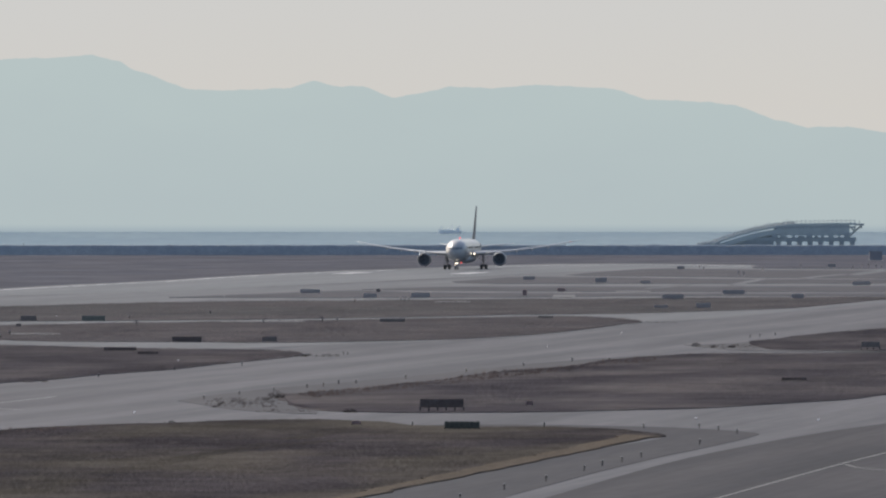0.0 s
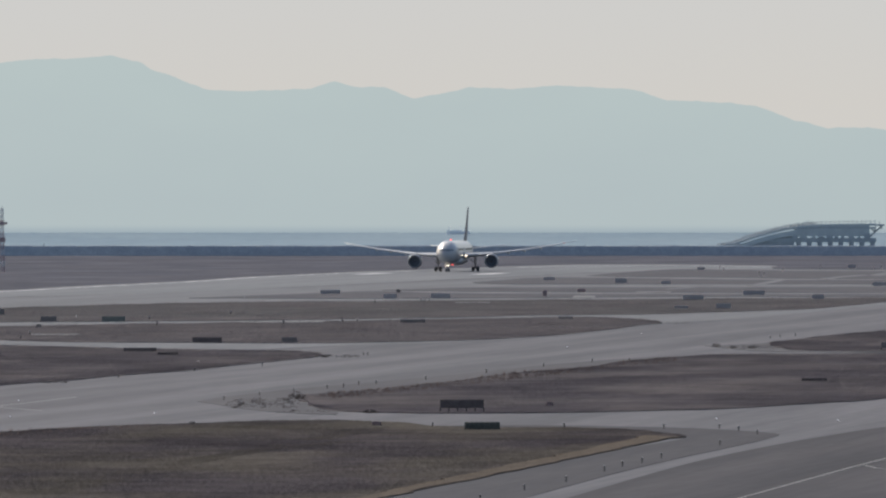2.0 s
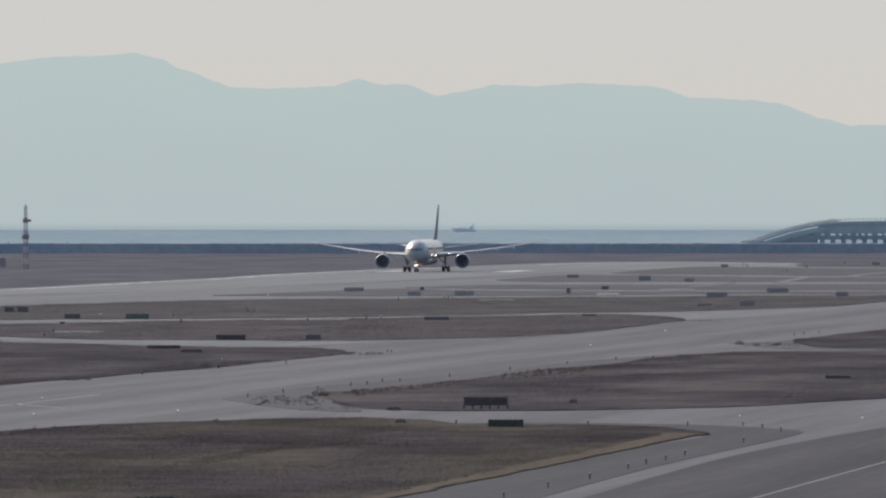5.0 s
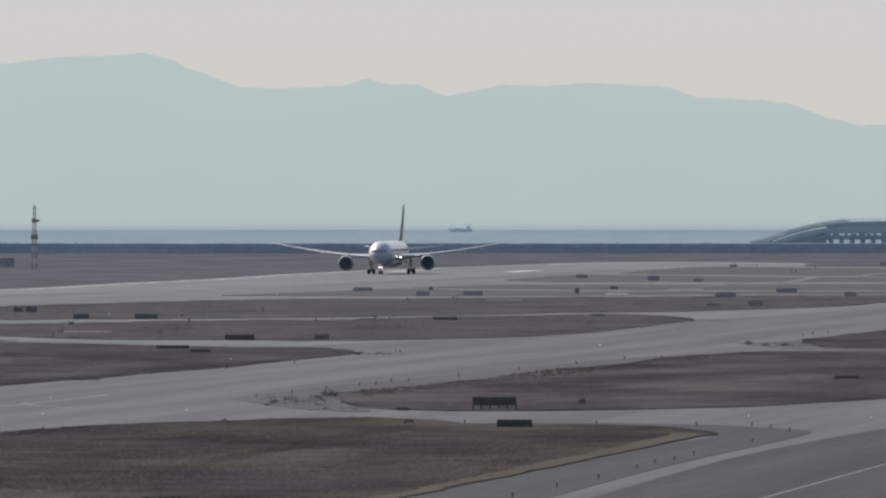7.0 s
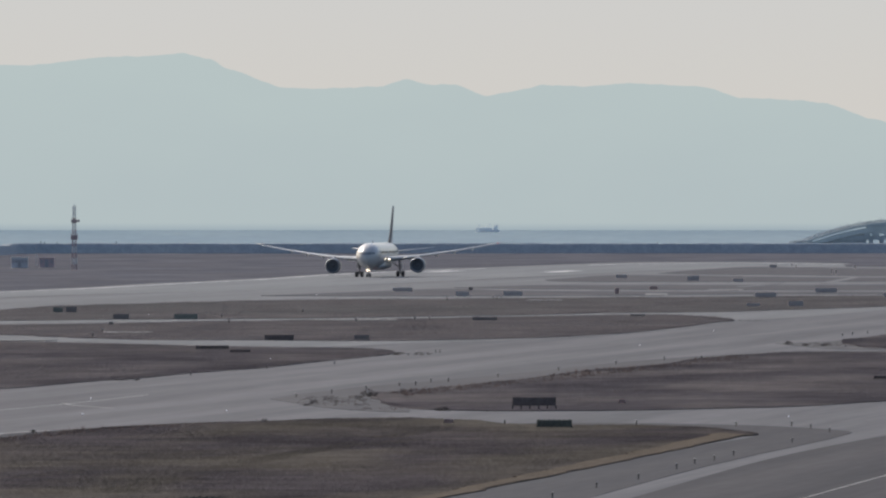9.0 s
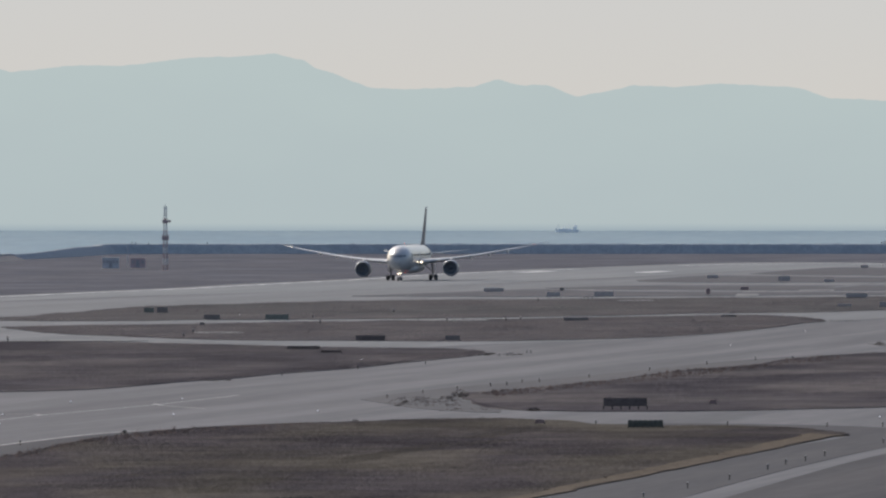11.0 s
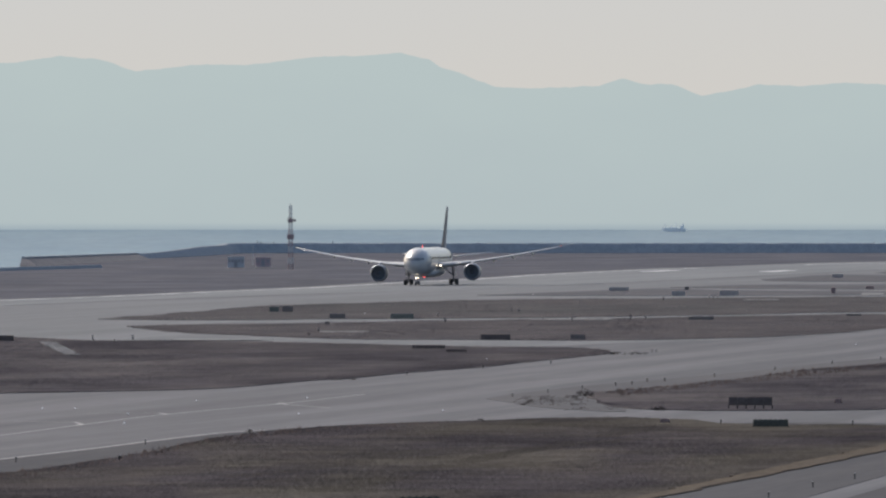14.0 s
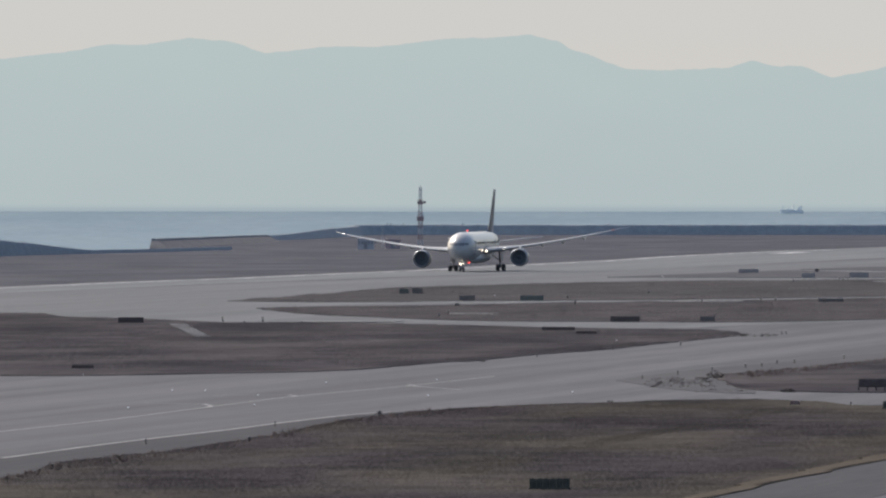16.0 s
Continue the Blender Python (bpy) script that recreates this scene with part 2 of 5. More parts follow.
M_MASTRED = material("muted_red_mast_paint", (0.37, 0.28, 0.285), 0.7, vary=0.15, scale=2)
M_MASTWHITE = material("muted_white_mast_paint", (0.58, 0.58, 0.59), 0.7, vary=0.1, scale=2)
# Hut and vent colours washed out on purpose, as haze would show them.
M_HUTRED = material("hazed_red_hut_paint", (0.50, 0.39, 0.40), 0.8, vary=0.12, scale=1.5)
M_HUTBLUE = material("hazed_blue_hut_paint", (0.52, 0.53, 0.56), 0.8, vary=0.15, scale=1.5, second=(0.62, 0.62, 0.64))
M_HUTFAR = material("hazed_mauve_hut_paint", (0.34, 0.335, 0.36), 0.8, vary=0.15, scale=1.5, second=(0.39, 0.38, 0.40))
M_VENT = material("hazed_vent_louvres", (0.34, 0.335, 0.36), 0.8, vary=0.12, scale=1.5)
# Pier concrete and steel paled towards blue-grey: haze put into the base colours.
M_PIER = material("hazed_pier_concrete", (0.47, 0.51, 0.525), 0.9, spec=0.05, vary=0.12, scale=0.4, second=(0.50, 0.535, 0.55))
M_PIERPALE = material("hazed_pale_pier_panel", (0.47, 0.505, 0.515), 0.9, spec=0.1, vary=0.12, scale=0.3, second=(0.54, 0.57, 0.575))
M_PIERDARK = material("hazed_dark_pier_steel", (0.40, 0.43, 0.455), 0.9, spec=0.1, vary=0.15, scale=0.5)
# Near-white base colour, so the shaded hull looks lost in haze.
M_SHIP = material("hazy_ship_hull", (0.90, 0.915, 0.92), 0.9, spec=0.05, vary=0.06, scale=0.3)


# ---- mesh helpers ----
from mathutils.geometry import tessellate_polygon


def part(name, bm, mat, parent=None, label="", smooth=False):
    me = bpy.data.meshes.new(name)
    bmesh.ops.recalc_face_normals(bm, faces=bm.faces[:])
    bm.to_mesh(me)
    bm.free()
    for mt in (mat if isinstance(mat, (list, tuple)) else [mat]):
        me.materials.append(mt)
    if smooth:
        me.polygons.foreach_set("use_smooth", [True] * len(me.polygons))
    ob = new(name, me)
    if parent:
        ob.parent = parent
    if label:
        ob["label"] = label
    return ob


def thing(name, label, category, at=(0, 0, 0), turn=0.0, group=""):
    ob = new(name)
    ob.matrix_basis = pose(*at, 0, 0, turn)
    return tagged(ob, label, category, group)


def add_box(bm, x0, y0, z0, x1, y1, z1, bevel=0.0):
    r = bmesh.ops.create_cube(bm, size=1)
    bmesh.ops.transform(bm, verts=r["verts"], matrix=Matrix.LocRotScale(((x0 + x1) / 2, (y0 + y1) / 2, (z0 + z1) / 2), None, (x1 - x0, y1 - y0, z1 - z0)))
    if bevel:
        edges = list({e for v in r["verts"] for e in v.link_edges})
        bmesh.ops.bevel(bm, geom=edges, offset=bevel, segments=2, affect="EDGES")
    return bm


def box(*a, bevel=0.0):
    return add_box(bmesh.new(), *a, bevel=bevel)


def add_rod(bm, a, b, r0, r1=None, n=8):
    a, b = Vector(a), Vector(b)
    q = (b - a).to_track_quat("Z", "Y").to_matrix().to_4x4()
    r = bmesh.ops.create_cone(bm, cap_ends=True, segments=n, radius1=r0, radius2=r0 if r1 is None else r1, depth=(b - a).length)
    bmesh.ops.transform(bm, verts=r["verts"], matrix=Matrix.Translation((a + b) / 2) @ q)
    return bm


def rod(a, b, r0, r1=None, n=8):
    return add_rod(bmesh.new(), a, b, r0, r1, n)


def loft(rings, caps=True, closed=True):
    bm = bmesh.new()
    vs = [[bm.verts.new(p) for p in r] for r in rings]
    for a, b in zip(vs, vs[1:]):
        n = len(a)
        for i in range(n if closed else n - 1):
            j = (i + 1) % n
            bm.faces.new((a[i], a[j], b[j], b[i]))
    if caps:
        bm.faces.new(vs[0])
        bm.faces.new(vs[-1])
    return bm


def lathe_y(profile, n=32, cx=0.0, cz=0.0, caps=False):
    """A body turned round an axis along y: profile rows are (y, radius)."""
    return loft([[(cx + r * math.cos(2 * math.pi * i / n), y, cz + r * math.sin(2 * math.pi * i / n)) for i in range(n)] for y, r in profile], caps)


def curve(pts, step):
    """A smooth line through plan points, at even short steps."""
    pts = [Vector((p[0], p[1])) for p in pts]
    out = []
    for i in range(len(pts) - 1):
        a, b = pts[max(i - 1, 0)], pts[i]
        c, d = pts[i + 1], pts[min(i + 2, len(pts) - 1)]
        k = max(1, int((c - b).length / step))
        for j in range(k):
            s = j / k
            m1, m2 = (c - a) * 0.5, (d - b) * 0.5
            if m1.length > (c - b).length:
                m1 = m1.normalized() * (c - b).length
            if m2.length > (c - b).length:
                m2 = m2.normalized() * (c - b).length
            s2, s3 = s * s, s * s * s
            out.append(b * (2 * s3 - 3 * s2 + 1) + m1 * (s3 - 2 * s2 + s) + c * (3 * s2 - 2 * s3) + m2 * (s3 - s2))
    out.append(pts[-1])
    return out


def sheet(name, outline, z, depth, mat, label, category, rough=0.0, smooth=True):
    """A slab on the ground with the given plan outline, a little uneven at its edge."""
    line = curve(list(outline) + [outline[0]], 5)[:-1] if smooth else [Vector(p) for p in outline]
    pts = []
    for i, p in enumerate(line):
        w = rough * (noise.noise((p.x * 0.35, p.y * 0.05, 3.0)) + 0.5 * noise.noise((p.x * 1.6, p.y * 0.21, 7.0)))
        pts.append((p.x + w, p.y + w * 6))
    bm = bmesh.new()
    top = [bm.verts.new((x, y, z)) for x, y in pts]
    low = [bm.verts.new((x, y, z - depth)) for x, y in pts]
    for i in range(len(top)):
        j = (i + 1) % len(top)
        bm.faces.new((top[i], top[j], low[j], low[i]))
    for tri in tessellate_polygon([[Vector((x, y, 0)) for x, y in pts]]):
        bm.faces.new([top[k] for k in tri])
    return tagged(part(name, bm, mat), label, category, kind="structure"), pts


def inside(px, py, poly):
    poly = np.array(poly)
    x1, y1 = poly[:, 0], poly[:, 1]
    x2, y2 = np.roll(x1, -1), np.roll(y1, -1)
    hit = np.zeros(len(px), bool)
    for a, b, c, d in zip(x1, y1, x2, y2):
        cross = ((b > py) != (d > py)) & (px < (c - a) * (py - b) / (d - b + 1e-12) + a)
        hit ^= cross
    return hit


def noise_row(x, y, seed):
    """Slow waves between 0 and 1 along plan places."""
    return 0.5 + 0.25 * np.sin(x + seed) * np.cos(y * 1.7) + 0.25 * np.sin(2.3 * x + 3.1 * y + 2 * seed)


def tufts(name, poly, density, height, width, mat, seed, label, z=0.04, blades=3, bare=(), fringe=0.0):
    """Dry grass standing on one field: upright blades in loose clumps of uneven height."""
    rng = np.random.default_rng(seed)
    p = np.array(poly)
    lo, hi = p.min(0), p.max(0)
    n = int((hi[0] - lo[0]) * (hi[1] - lo[1]) * density)
    x, y = rng.uniform(lo[0], hi[0], n), rng.uniform(lo[1], hi[1], n)
    border = np.zeros(n, bool)
    if fringe:
        # a taller, uneven border where the mower does not reach
        q = np.roll(p, -1, 0)
        reach = np.hypot(*(q - p).T)
        k = rng.choice(len(p), int(reach.sum() * fringe), p=reach / reach.sum())
        s = rng.random(len(k))
        fx = p[k, 0] + (q - p)[k, 0] * s + rng.normal(0, 0.3, len(k))
        fy = p[k, 1] + (q - p)[k, 1] * s + rng.normal(0, 3.0, len(k))
        some = noise_row(fx * 0.16, fy * 0.02, seed) > rng.uniform(0.2, 0.8, len(k))
        x, y = np.append(x, fx[some]), np.append(y, fy[some])
        border = np.append(border, np.ones(int(some.sum()), bool))
    keep = inside(x, y, poly)
    if bare:
        keep &= ~inside(x, y, bare)
    x, y, border = x[keep], y[keep], border[keep]
    n = len(x)
    patch = 0.5 + 0.5 * np.sin(x * 0.21 + 2 * np.sin(y * 0.023)) * np.sin(y * 0.041 + seed)
    h = height * rng.uniform(0.45, 1.15, n) * (0.6 + 0.6 * patch)
    tall = rng.random(n) < 0.03
    h[tall] *= 1.8
    h[border] *= 1.9
    verts = np.zeros((n, blades, 3, 3), np.float32)
    for k in range(blades):
        a = rng.uniform(-0.9, 0.9, n)
        ox, oy = rng.normal(0, width * 0.5, n), rng.normal(0, width * 0.5, n)
        w = width * rng.uniform(0.3, 0.7, n)
        lean = rng.normal(0, 0.45, n) * h
        hk = h * rng.uniform(0.6, 1.0, n)
        verts[:, k, 0] = np.stack([x + ox - w * np.cos(a), y + oy - w * np.sin(a), np.full(n, z)], 1)
        verts[:, k, 1] = np.stack([x + ox + w * np.cos(a), y + oy + w * np.sin(a), np.full(n, z)], 1)
        verts[:, k, 2] = np.stack([x + ox + lean, y + oy + rng.normal(0.1, 0.6, n) * h, z + hk], 1)
    me = bpy.data.meshes.new(name)
    v = verts.reshape(-1, 3)
    t = len(v) // 3
    me.vertices.add(len(v))
    me.vertices.foreach_set("co", v.ravel())
    me.loops.add(3 * t)
    me.loops.foreach_set("vertex_index", np.arange(3 * t))
    me.polygons.add(t)
    me.polygons.foreach_set("loop_start", np.arange(0, 3 * t, 3))
    me.update()
    # soft, upward shading, as thick turf has
    nrm = np.stack([rng.normal(0, 0.1, 3 * t), rng.normal(-0.12, 0.1, 3 * t), np.ones(3 * t)], 1)
    nrm /= np.linalg.norm(nrm, axis=1)[:, None]
    me.normals_split_custom_set_from_vertices(nrm.tolist())
    me.materials.append(mat)
    return tagged(new(name, me), label, "grass", kind="stuff")


# ---- ground, sea and distance ----
SHORE = [(-163.4, 4460), (-167.6, 4378), (-172.0, 4259), (-179.7, 4111), (-191.0, 3990), (-198.4, 3813), (-196.1, 3665), (-192.4, 3582), (-199.7, 3426), (-203.9, 3377), (-208.0, 3330), (-213.3, 3283), (-225.7, 3216)]
bm = bmesh.new()
edge = [(420, 4470)] + SHORE + [(-420, 3150)]
top = [bm.verts.new((x, y, 0)) for x, y in edge + [(-420, -60), (420, -60)]]
bmesh.ops.triangulate(bm, faces=[bm.faces.new(top)])
tagged(part("ground", bm, M_CONCRETE), "worn grey concrete taxiways and aprons of an airfield", "ground", kind="structure")

bm = bmesh.new()
rows = []
for i in range(46):
    y = 3000 + 1845 * i / 45
    z = -2.5 + 9.1 * max(0.0, (y - 4380) / 465)
    rows.append([(x, y, z) for x in np.linspace(-900, 900, 25)])
bm.free()
tagged(part("water", loft(rows, caps=False, closed=False), M_SEA, smooth=True), "calm blue-grey sea under haze", "sea", kind="structure")

RIDGE = [(-368.8, 57.1), (-322.3, 62.6), (-301.6, 64.7), (-283.0, 67.8), (-272.7, 67.5), (-254.1, 70.0), (-239.6, 68.9), (-226.2, 64.6), (-200.3, 67.0), (-185.9, 66.8), (-156.9, 69.9), (-144.5, 70.1), (-129.0, 71.2), (-119.7, 69.1), (-112.5, 65.4), (-92.8, 58.6), (-79.4, 58.2), (-56.6, 59.0), (-48.0, 61.7), (-38.0, 59.6), (-29.8, 59.8), (-18.0, 55.5), (-9.1, 57.1), (3.3, 59.6), (17.8, 59.0), (34.3, 60.2), (61.2, 59.0), (75.7, 54.8), (96.3, 54.0), (106.7, 52.8), (123.2, 47.2), (133.6, 44.7), (148.0, 44.9), (162.1, 42.9), (199.7, 35.8)]


def ridge_height(x):
    pts = RIDGE
    if x <= pts[0][0]:
        return pts[0][1]
    for (a, za), (b, zb) in zip(pts, pts[1:]):
        if x <= b:
            s = (x - a) / (b - a)
            return za + (zb - za) * (s * s * (3 - 2 * s) * 0.5 + s * 0.5)
    return pts[-1][1]


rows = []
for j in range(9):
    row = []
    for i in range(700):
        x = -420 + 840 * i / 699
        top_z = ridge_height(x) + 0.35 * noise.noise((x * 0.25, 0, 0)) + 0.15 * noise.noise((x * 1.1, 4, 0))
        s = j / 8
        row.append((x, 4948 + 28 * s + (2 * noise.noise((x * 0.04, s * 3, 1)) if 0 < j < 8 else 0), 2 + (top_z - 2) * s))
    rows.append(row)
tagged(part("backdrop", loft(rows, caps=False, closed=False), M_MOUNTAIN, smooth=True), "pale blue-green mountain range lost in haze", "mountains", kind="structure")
bm = bmesh.new()
q = [bm.verts.new(p) for p in ((-480, 4992, -5), (480, 4992, -5), (480, 4992, 140), (-480, 4992, 140))]
bm.faces.new(q)
tagged(part("backdrop_sky", bm, M_SKYGLOW), "cream hazy sky above the mountains", "sky", kind="structure")

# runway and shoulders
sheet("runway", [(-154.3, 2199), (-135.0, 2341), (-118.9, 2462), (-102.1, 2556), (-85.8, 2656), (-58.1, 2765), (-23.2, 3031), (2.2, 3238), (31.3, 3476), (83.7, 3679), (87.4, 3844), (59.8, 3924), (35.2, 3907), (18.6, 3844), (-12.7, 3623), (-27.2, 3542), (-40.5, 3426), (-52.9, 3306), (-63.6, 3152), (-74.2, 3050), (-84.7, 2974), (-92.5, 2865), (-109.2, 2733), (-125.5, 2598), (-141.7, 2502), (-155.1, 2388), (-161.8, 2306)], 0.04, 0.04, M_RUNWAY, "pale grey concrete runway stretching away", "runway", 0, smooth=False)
sheet("pavement_1", [(-6.9, 1156), (0.8, 1163), (5.6, 1165), (10.5, 1162), (17.6, 1153), (22.2, 1142), (26.1, 1118), (15.4, 1010), (10.7, 961), (4.5, 889), (0.6, 841), (-2.8, 803), (-7.0, 746), (-11.7, 770), (-10.3, 825), (-5.3, 882), (2.6, 961), (12.1, 1053), (18.3, 1107), (15.4, 1134), (8.4, 1150), (-2.1, 1153)], 0.03, 0.03, M_ASPHALT, "dark grey asphalt shoulder round the grass tip", "shoulder", 0)
sheet("pavement_2", [(-63.6, 906), (-61.1, 941), (-56.3, 994), (-50.5, 1046), (-47.5, 1077), (-43.5, 1112), (-40.3, 1126), (-33.7, 1150), (-27.1, 1162), (-26.6, 1142), (-39.9, 1102), (-45.1, 1021), (-50.2, 957), (-55.7, 916), (-56.7, 872), (-59.3, 846)], 0.03, 0.03, M_ASPHALT, "dark grey asphalt shoulder beside the taxiway", "shoulder", 0)
sheet("pavement_3", [(-25.4, 1299), (-23.5, 1328), (-17.5, 1382), (-10.9, 1424), (-3.9, 1473), (2.9, 1525), (9.6, 1581), (20.2, 1642), (32.7, 1683), (58.0, 1707), (54.7, 1608), (19.2, 1555), (2.7, 1416), (-12.3, 1313), (-11.4, 1222), (-16.7, 1234), (-20.6, 1257)], 0.03, 0.03, M_SHOULDER, "dark grey asphalt shoulder round the island tip", "shoulder", 0)
sheet("pavement_4", [(31.7, 1784), (38.8, 1805), (50.5, 1906), (69.3, 2038), (63.3, 1861), (42.7, 1777), (57.8, 1701), (38.4, 1719)], 0.03, 0.03, M_SHOULDER, "dark grey asphalt shoulder at the far island", "shoulder", 0)
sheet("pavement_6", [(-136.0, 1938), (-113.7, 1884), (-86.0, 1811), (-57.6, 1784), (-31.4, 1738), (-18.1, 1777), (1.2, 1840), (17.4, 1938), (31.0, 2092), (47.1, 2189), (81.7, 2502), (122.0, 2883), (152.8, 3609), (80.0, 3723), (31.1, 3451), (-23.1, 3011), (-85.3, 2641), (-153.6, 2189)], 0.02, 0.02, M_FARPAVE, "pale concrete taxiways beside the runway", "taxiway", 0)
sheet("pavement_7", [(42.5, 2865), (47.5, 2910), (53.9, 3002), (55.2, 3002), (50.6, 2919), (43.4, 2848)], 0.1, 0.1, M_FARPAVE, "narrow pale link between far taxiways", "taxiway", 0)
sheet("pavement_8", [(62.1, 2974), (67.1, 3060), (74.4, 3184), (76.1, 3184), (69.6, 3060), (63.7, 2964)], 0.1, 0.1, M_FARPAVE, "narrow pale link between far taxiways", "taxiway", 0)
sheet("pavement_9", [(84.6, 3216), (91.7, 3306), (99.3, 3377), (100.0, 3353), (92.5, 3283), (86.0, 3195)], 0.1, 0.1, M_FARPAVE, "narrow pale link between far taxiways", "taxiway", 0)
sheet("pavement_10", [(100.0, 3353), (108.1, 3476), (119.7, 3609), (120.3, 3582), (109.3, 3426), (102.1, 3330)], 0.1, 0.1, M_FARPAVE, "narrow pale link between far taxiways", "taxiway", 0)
sheet("pavement_5", [(5.3, 866), (17.5, 1008), (28.3, 1102), (38.2, 1170), (52.8, 1247), (31.1, 734), (0.5, 734)], 0.02, 0.02, M_APRON, "dark worn apron surface with lane streaks", "apron", 0)

# grass fields
verge, verge_line = sheet("ground_verge", [(18.4, 1107), (16.8, 1100), (12.1, 1053), (6.0, 993), (0.0, 934), (-5.3, 882), (-10.3, 825), (-13.3, 789), (-14.3, 793), (-11.2, 832), (-6.8, 885), (-3.2, 920), (0.0, 953), (3.1, 985), (7.6, 1030), (12.5, 1084), (15.6, 1114)], 0.12, 0.12, M_STRAW, "straw-yellow mown verge along the shoulder", "verge", 1.6)
tufts("verge_grass", verge_line, 9.0, 0.05, 0.035, M_STRAW, 31, "short straw-yellow mown grass", 0.11)
turf, outline = sheet("ground_near", [(-59.3, 846), (-57.1, 879), (-56.3, 892), (-56.1, 923), (-53.7, 942), (-50.6, 965), (-47.5, 1002), (-45.5, 1030), (-43.2, 1082), (-40.3, 1112), (-36.6, 1134), (-33.5, 1150), (-27.1, 1165), (-23.6, 1170), (-17.0, 1185), (-11.1, 1188), (-5.1, 1176), (-2.1, 1156), (3.2, 1150), (8.4, 1150), (13.1, 1142), (15.4, 1134), (17.5, 1118), (18.4, 1107), (16.8, 1100), (12.1, 1053), (6.0, 993), (0.0, 934), (-5.3, 882), (-10.3, 825), (-13.3, 789), (-12.5, 740), (-51.9, 740)], 0.08, 0.08, M_SOIL, "brown dry grass field with olive patches beside the taxiway", "grass field", 0.5)
tufts("grass", outline, 15.0, 0.075, 0.034, M_GRASS, 1, "dry brown winter grass standing on the field", 0.07, 3, bare=verge_line, fringe=14)
for k, line in enumerate(([(-28.0, 890), (-25.4, 925), (-21.6, 982), (-17.6, 1030), (-13.6, 1072)], [(-12.0, 1090), (-10.6, 1110), (-8.6, 1134), (-7.2, 1150)], [(-36.0, 935), (-31.0, 968), (-27.5, 1010)], [(-20.0, 1010), (-14.5, 1050), (-9.0, 1085)])):
    strip = [(x - 1.3, y) for x, y in line] + [(x + 1.3, y) for x, y in line[::-1]]
    tufts("trodden_grass", strip, 7.0, 0.085, 0.04, M_GRASS_PALE, 60 + k, "pale trodden grass in a faint wheel track", 0.07, 3)
turf, outline = sheet("ground_middle", [(-16.4, 1336), (-12.6, 1347), (-10.5, 1366), (-6.1, 1399), (-1.4, 1433), (2.2, 1468), (6.0, 1506), (10.6, 1530), (15.4, 1566), (20.0, 1619), (25.9, 1653), (30.5, 1677), (36.2, 1683), (43.2, 1683), (55.2, 1689), (68.0, 1689), (57.0, 1416), (43.8, 1339), (39.0, 1306), (33.0, 1285), (24.4, 1254), (19.0, 1244), (11.1, 1234), (5.9, 1228), (-4.3, 1228), (-9.5, 1234), (-13.3, 1254), (-15.4, 1299)], 0.08, 0.08, M_SOILRED, "reddish brown dry grass island between taxiways", "grass field", 0.5)
tufts("grass", outline, 8.0, 0.095, 0.042, M_GRASS_RED, 2, "dry brown winter grass standing on the field", 0.07, 3, fringe=12)
turf, outline = sheet("ground_east", [(40.4, 1777), (41.4, 1818), (46.2, 1861), (50.3, 1899), (58.3, 1954), (65.2, 1995), (85.0, 2111), (69.2, 1719), (56.2, 1719), (47.7, 1719), (42.3, 1732)], 0.08, 0.08, M_SOILRED, "brown dry grass island far along the taxiway", "grass field", 0.5)
tufts("grass", outline, 3.5, 0.11, 0.08, M_GRASS_RED, 3, "dry brown winter grass standing on the field", 0.07, 3, fringe=8)
turf, outline = sheet("ground_west", [(-134.9, 1922), (-125.1, 1926), (-119.2, 1922), (-113.3, 1876), (-105.4, 1861), (-96.1, 1833), (-85.6, 1805), (-72.1, 1805), (-57.4, 1777), (-50.3, 1764), (-38.7, 1738), (-31.3, 1732), (-24.0, 1726), (-20.3, 1713), (-17.4, 1677), (-19.4, 1642), (-23.1, 1608), (-26.5, 1576), (-30.9, 1530), (-37.4, 1487), (-42.6, 1441), (-46.0, 1424), (-54.4, 1363), (-65.0, 1345), (-75.3, 1330), (-86.1, 1326), (-92.9, 1324)], 0.08, 0.08, M_SOILRED, "dark brown dry grass field between two taxiways", "grass field", 0.5)
tufts("grass", outline, 6.0, 0.10, 0.05, M_GRASS_RED, 4, "dry brown winter grass standing on the field", 0.07, 3, fringe=10)
turf, outline = sheet("ground_strip", [(-92.4, 1999), (-85.1, 2025), (-73.1, 2042), (-66.2, 2051), (-58.8, 2065), (-50.7, 2083), (-42.2, 2092), (-33.8, 2111), (-16.4, 2139), (0.0, 2169), (10.6, 2189), (19.8, 2204), (26.7, 2169), (30.7, 2101), (27.2, 2065), (22.2, 2003), (14.1, 1922), (6.7, 1876), (0.0, 1847), (-13.9, 1818), (-21.4, 1811), (-36.7, 1818), (-52.0, 1825), (-59.4, 1840), (-71.2, 1880), (-80.3, 1910)], 0.08, 0.08, M_STRIPTURF, "reddish brown grass strip beyond the taxiway", "grass field", 0.5)
tufts("grass", outline, 0.9, 0.12, 0.1, M_GRASS_RED, 5, "dry brown winter grass standing on the field", 0.07, 3, fringe=5)
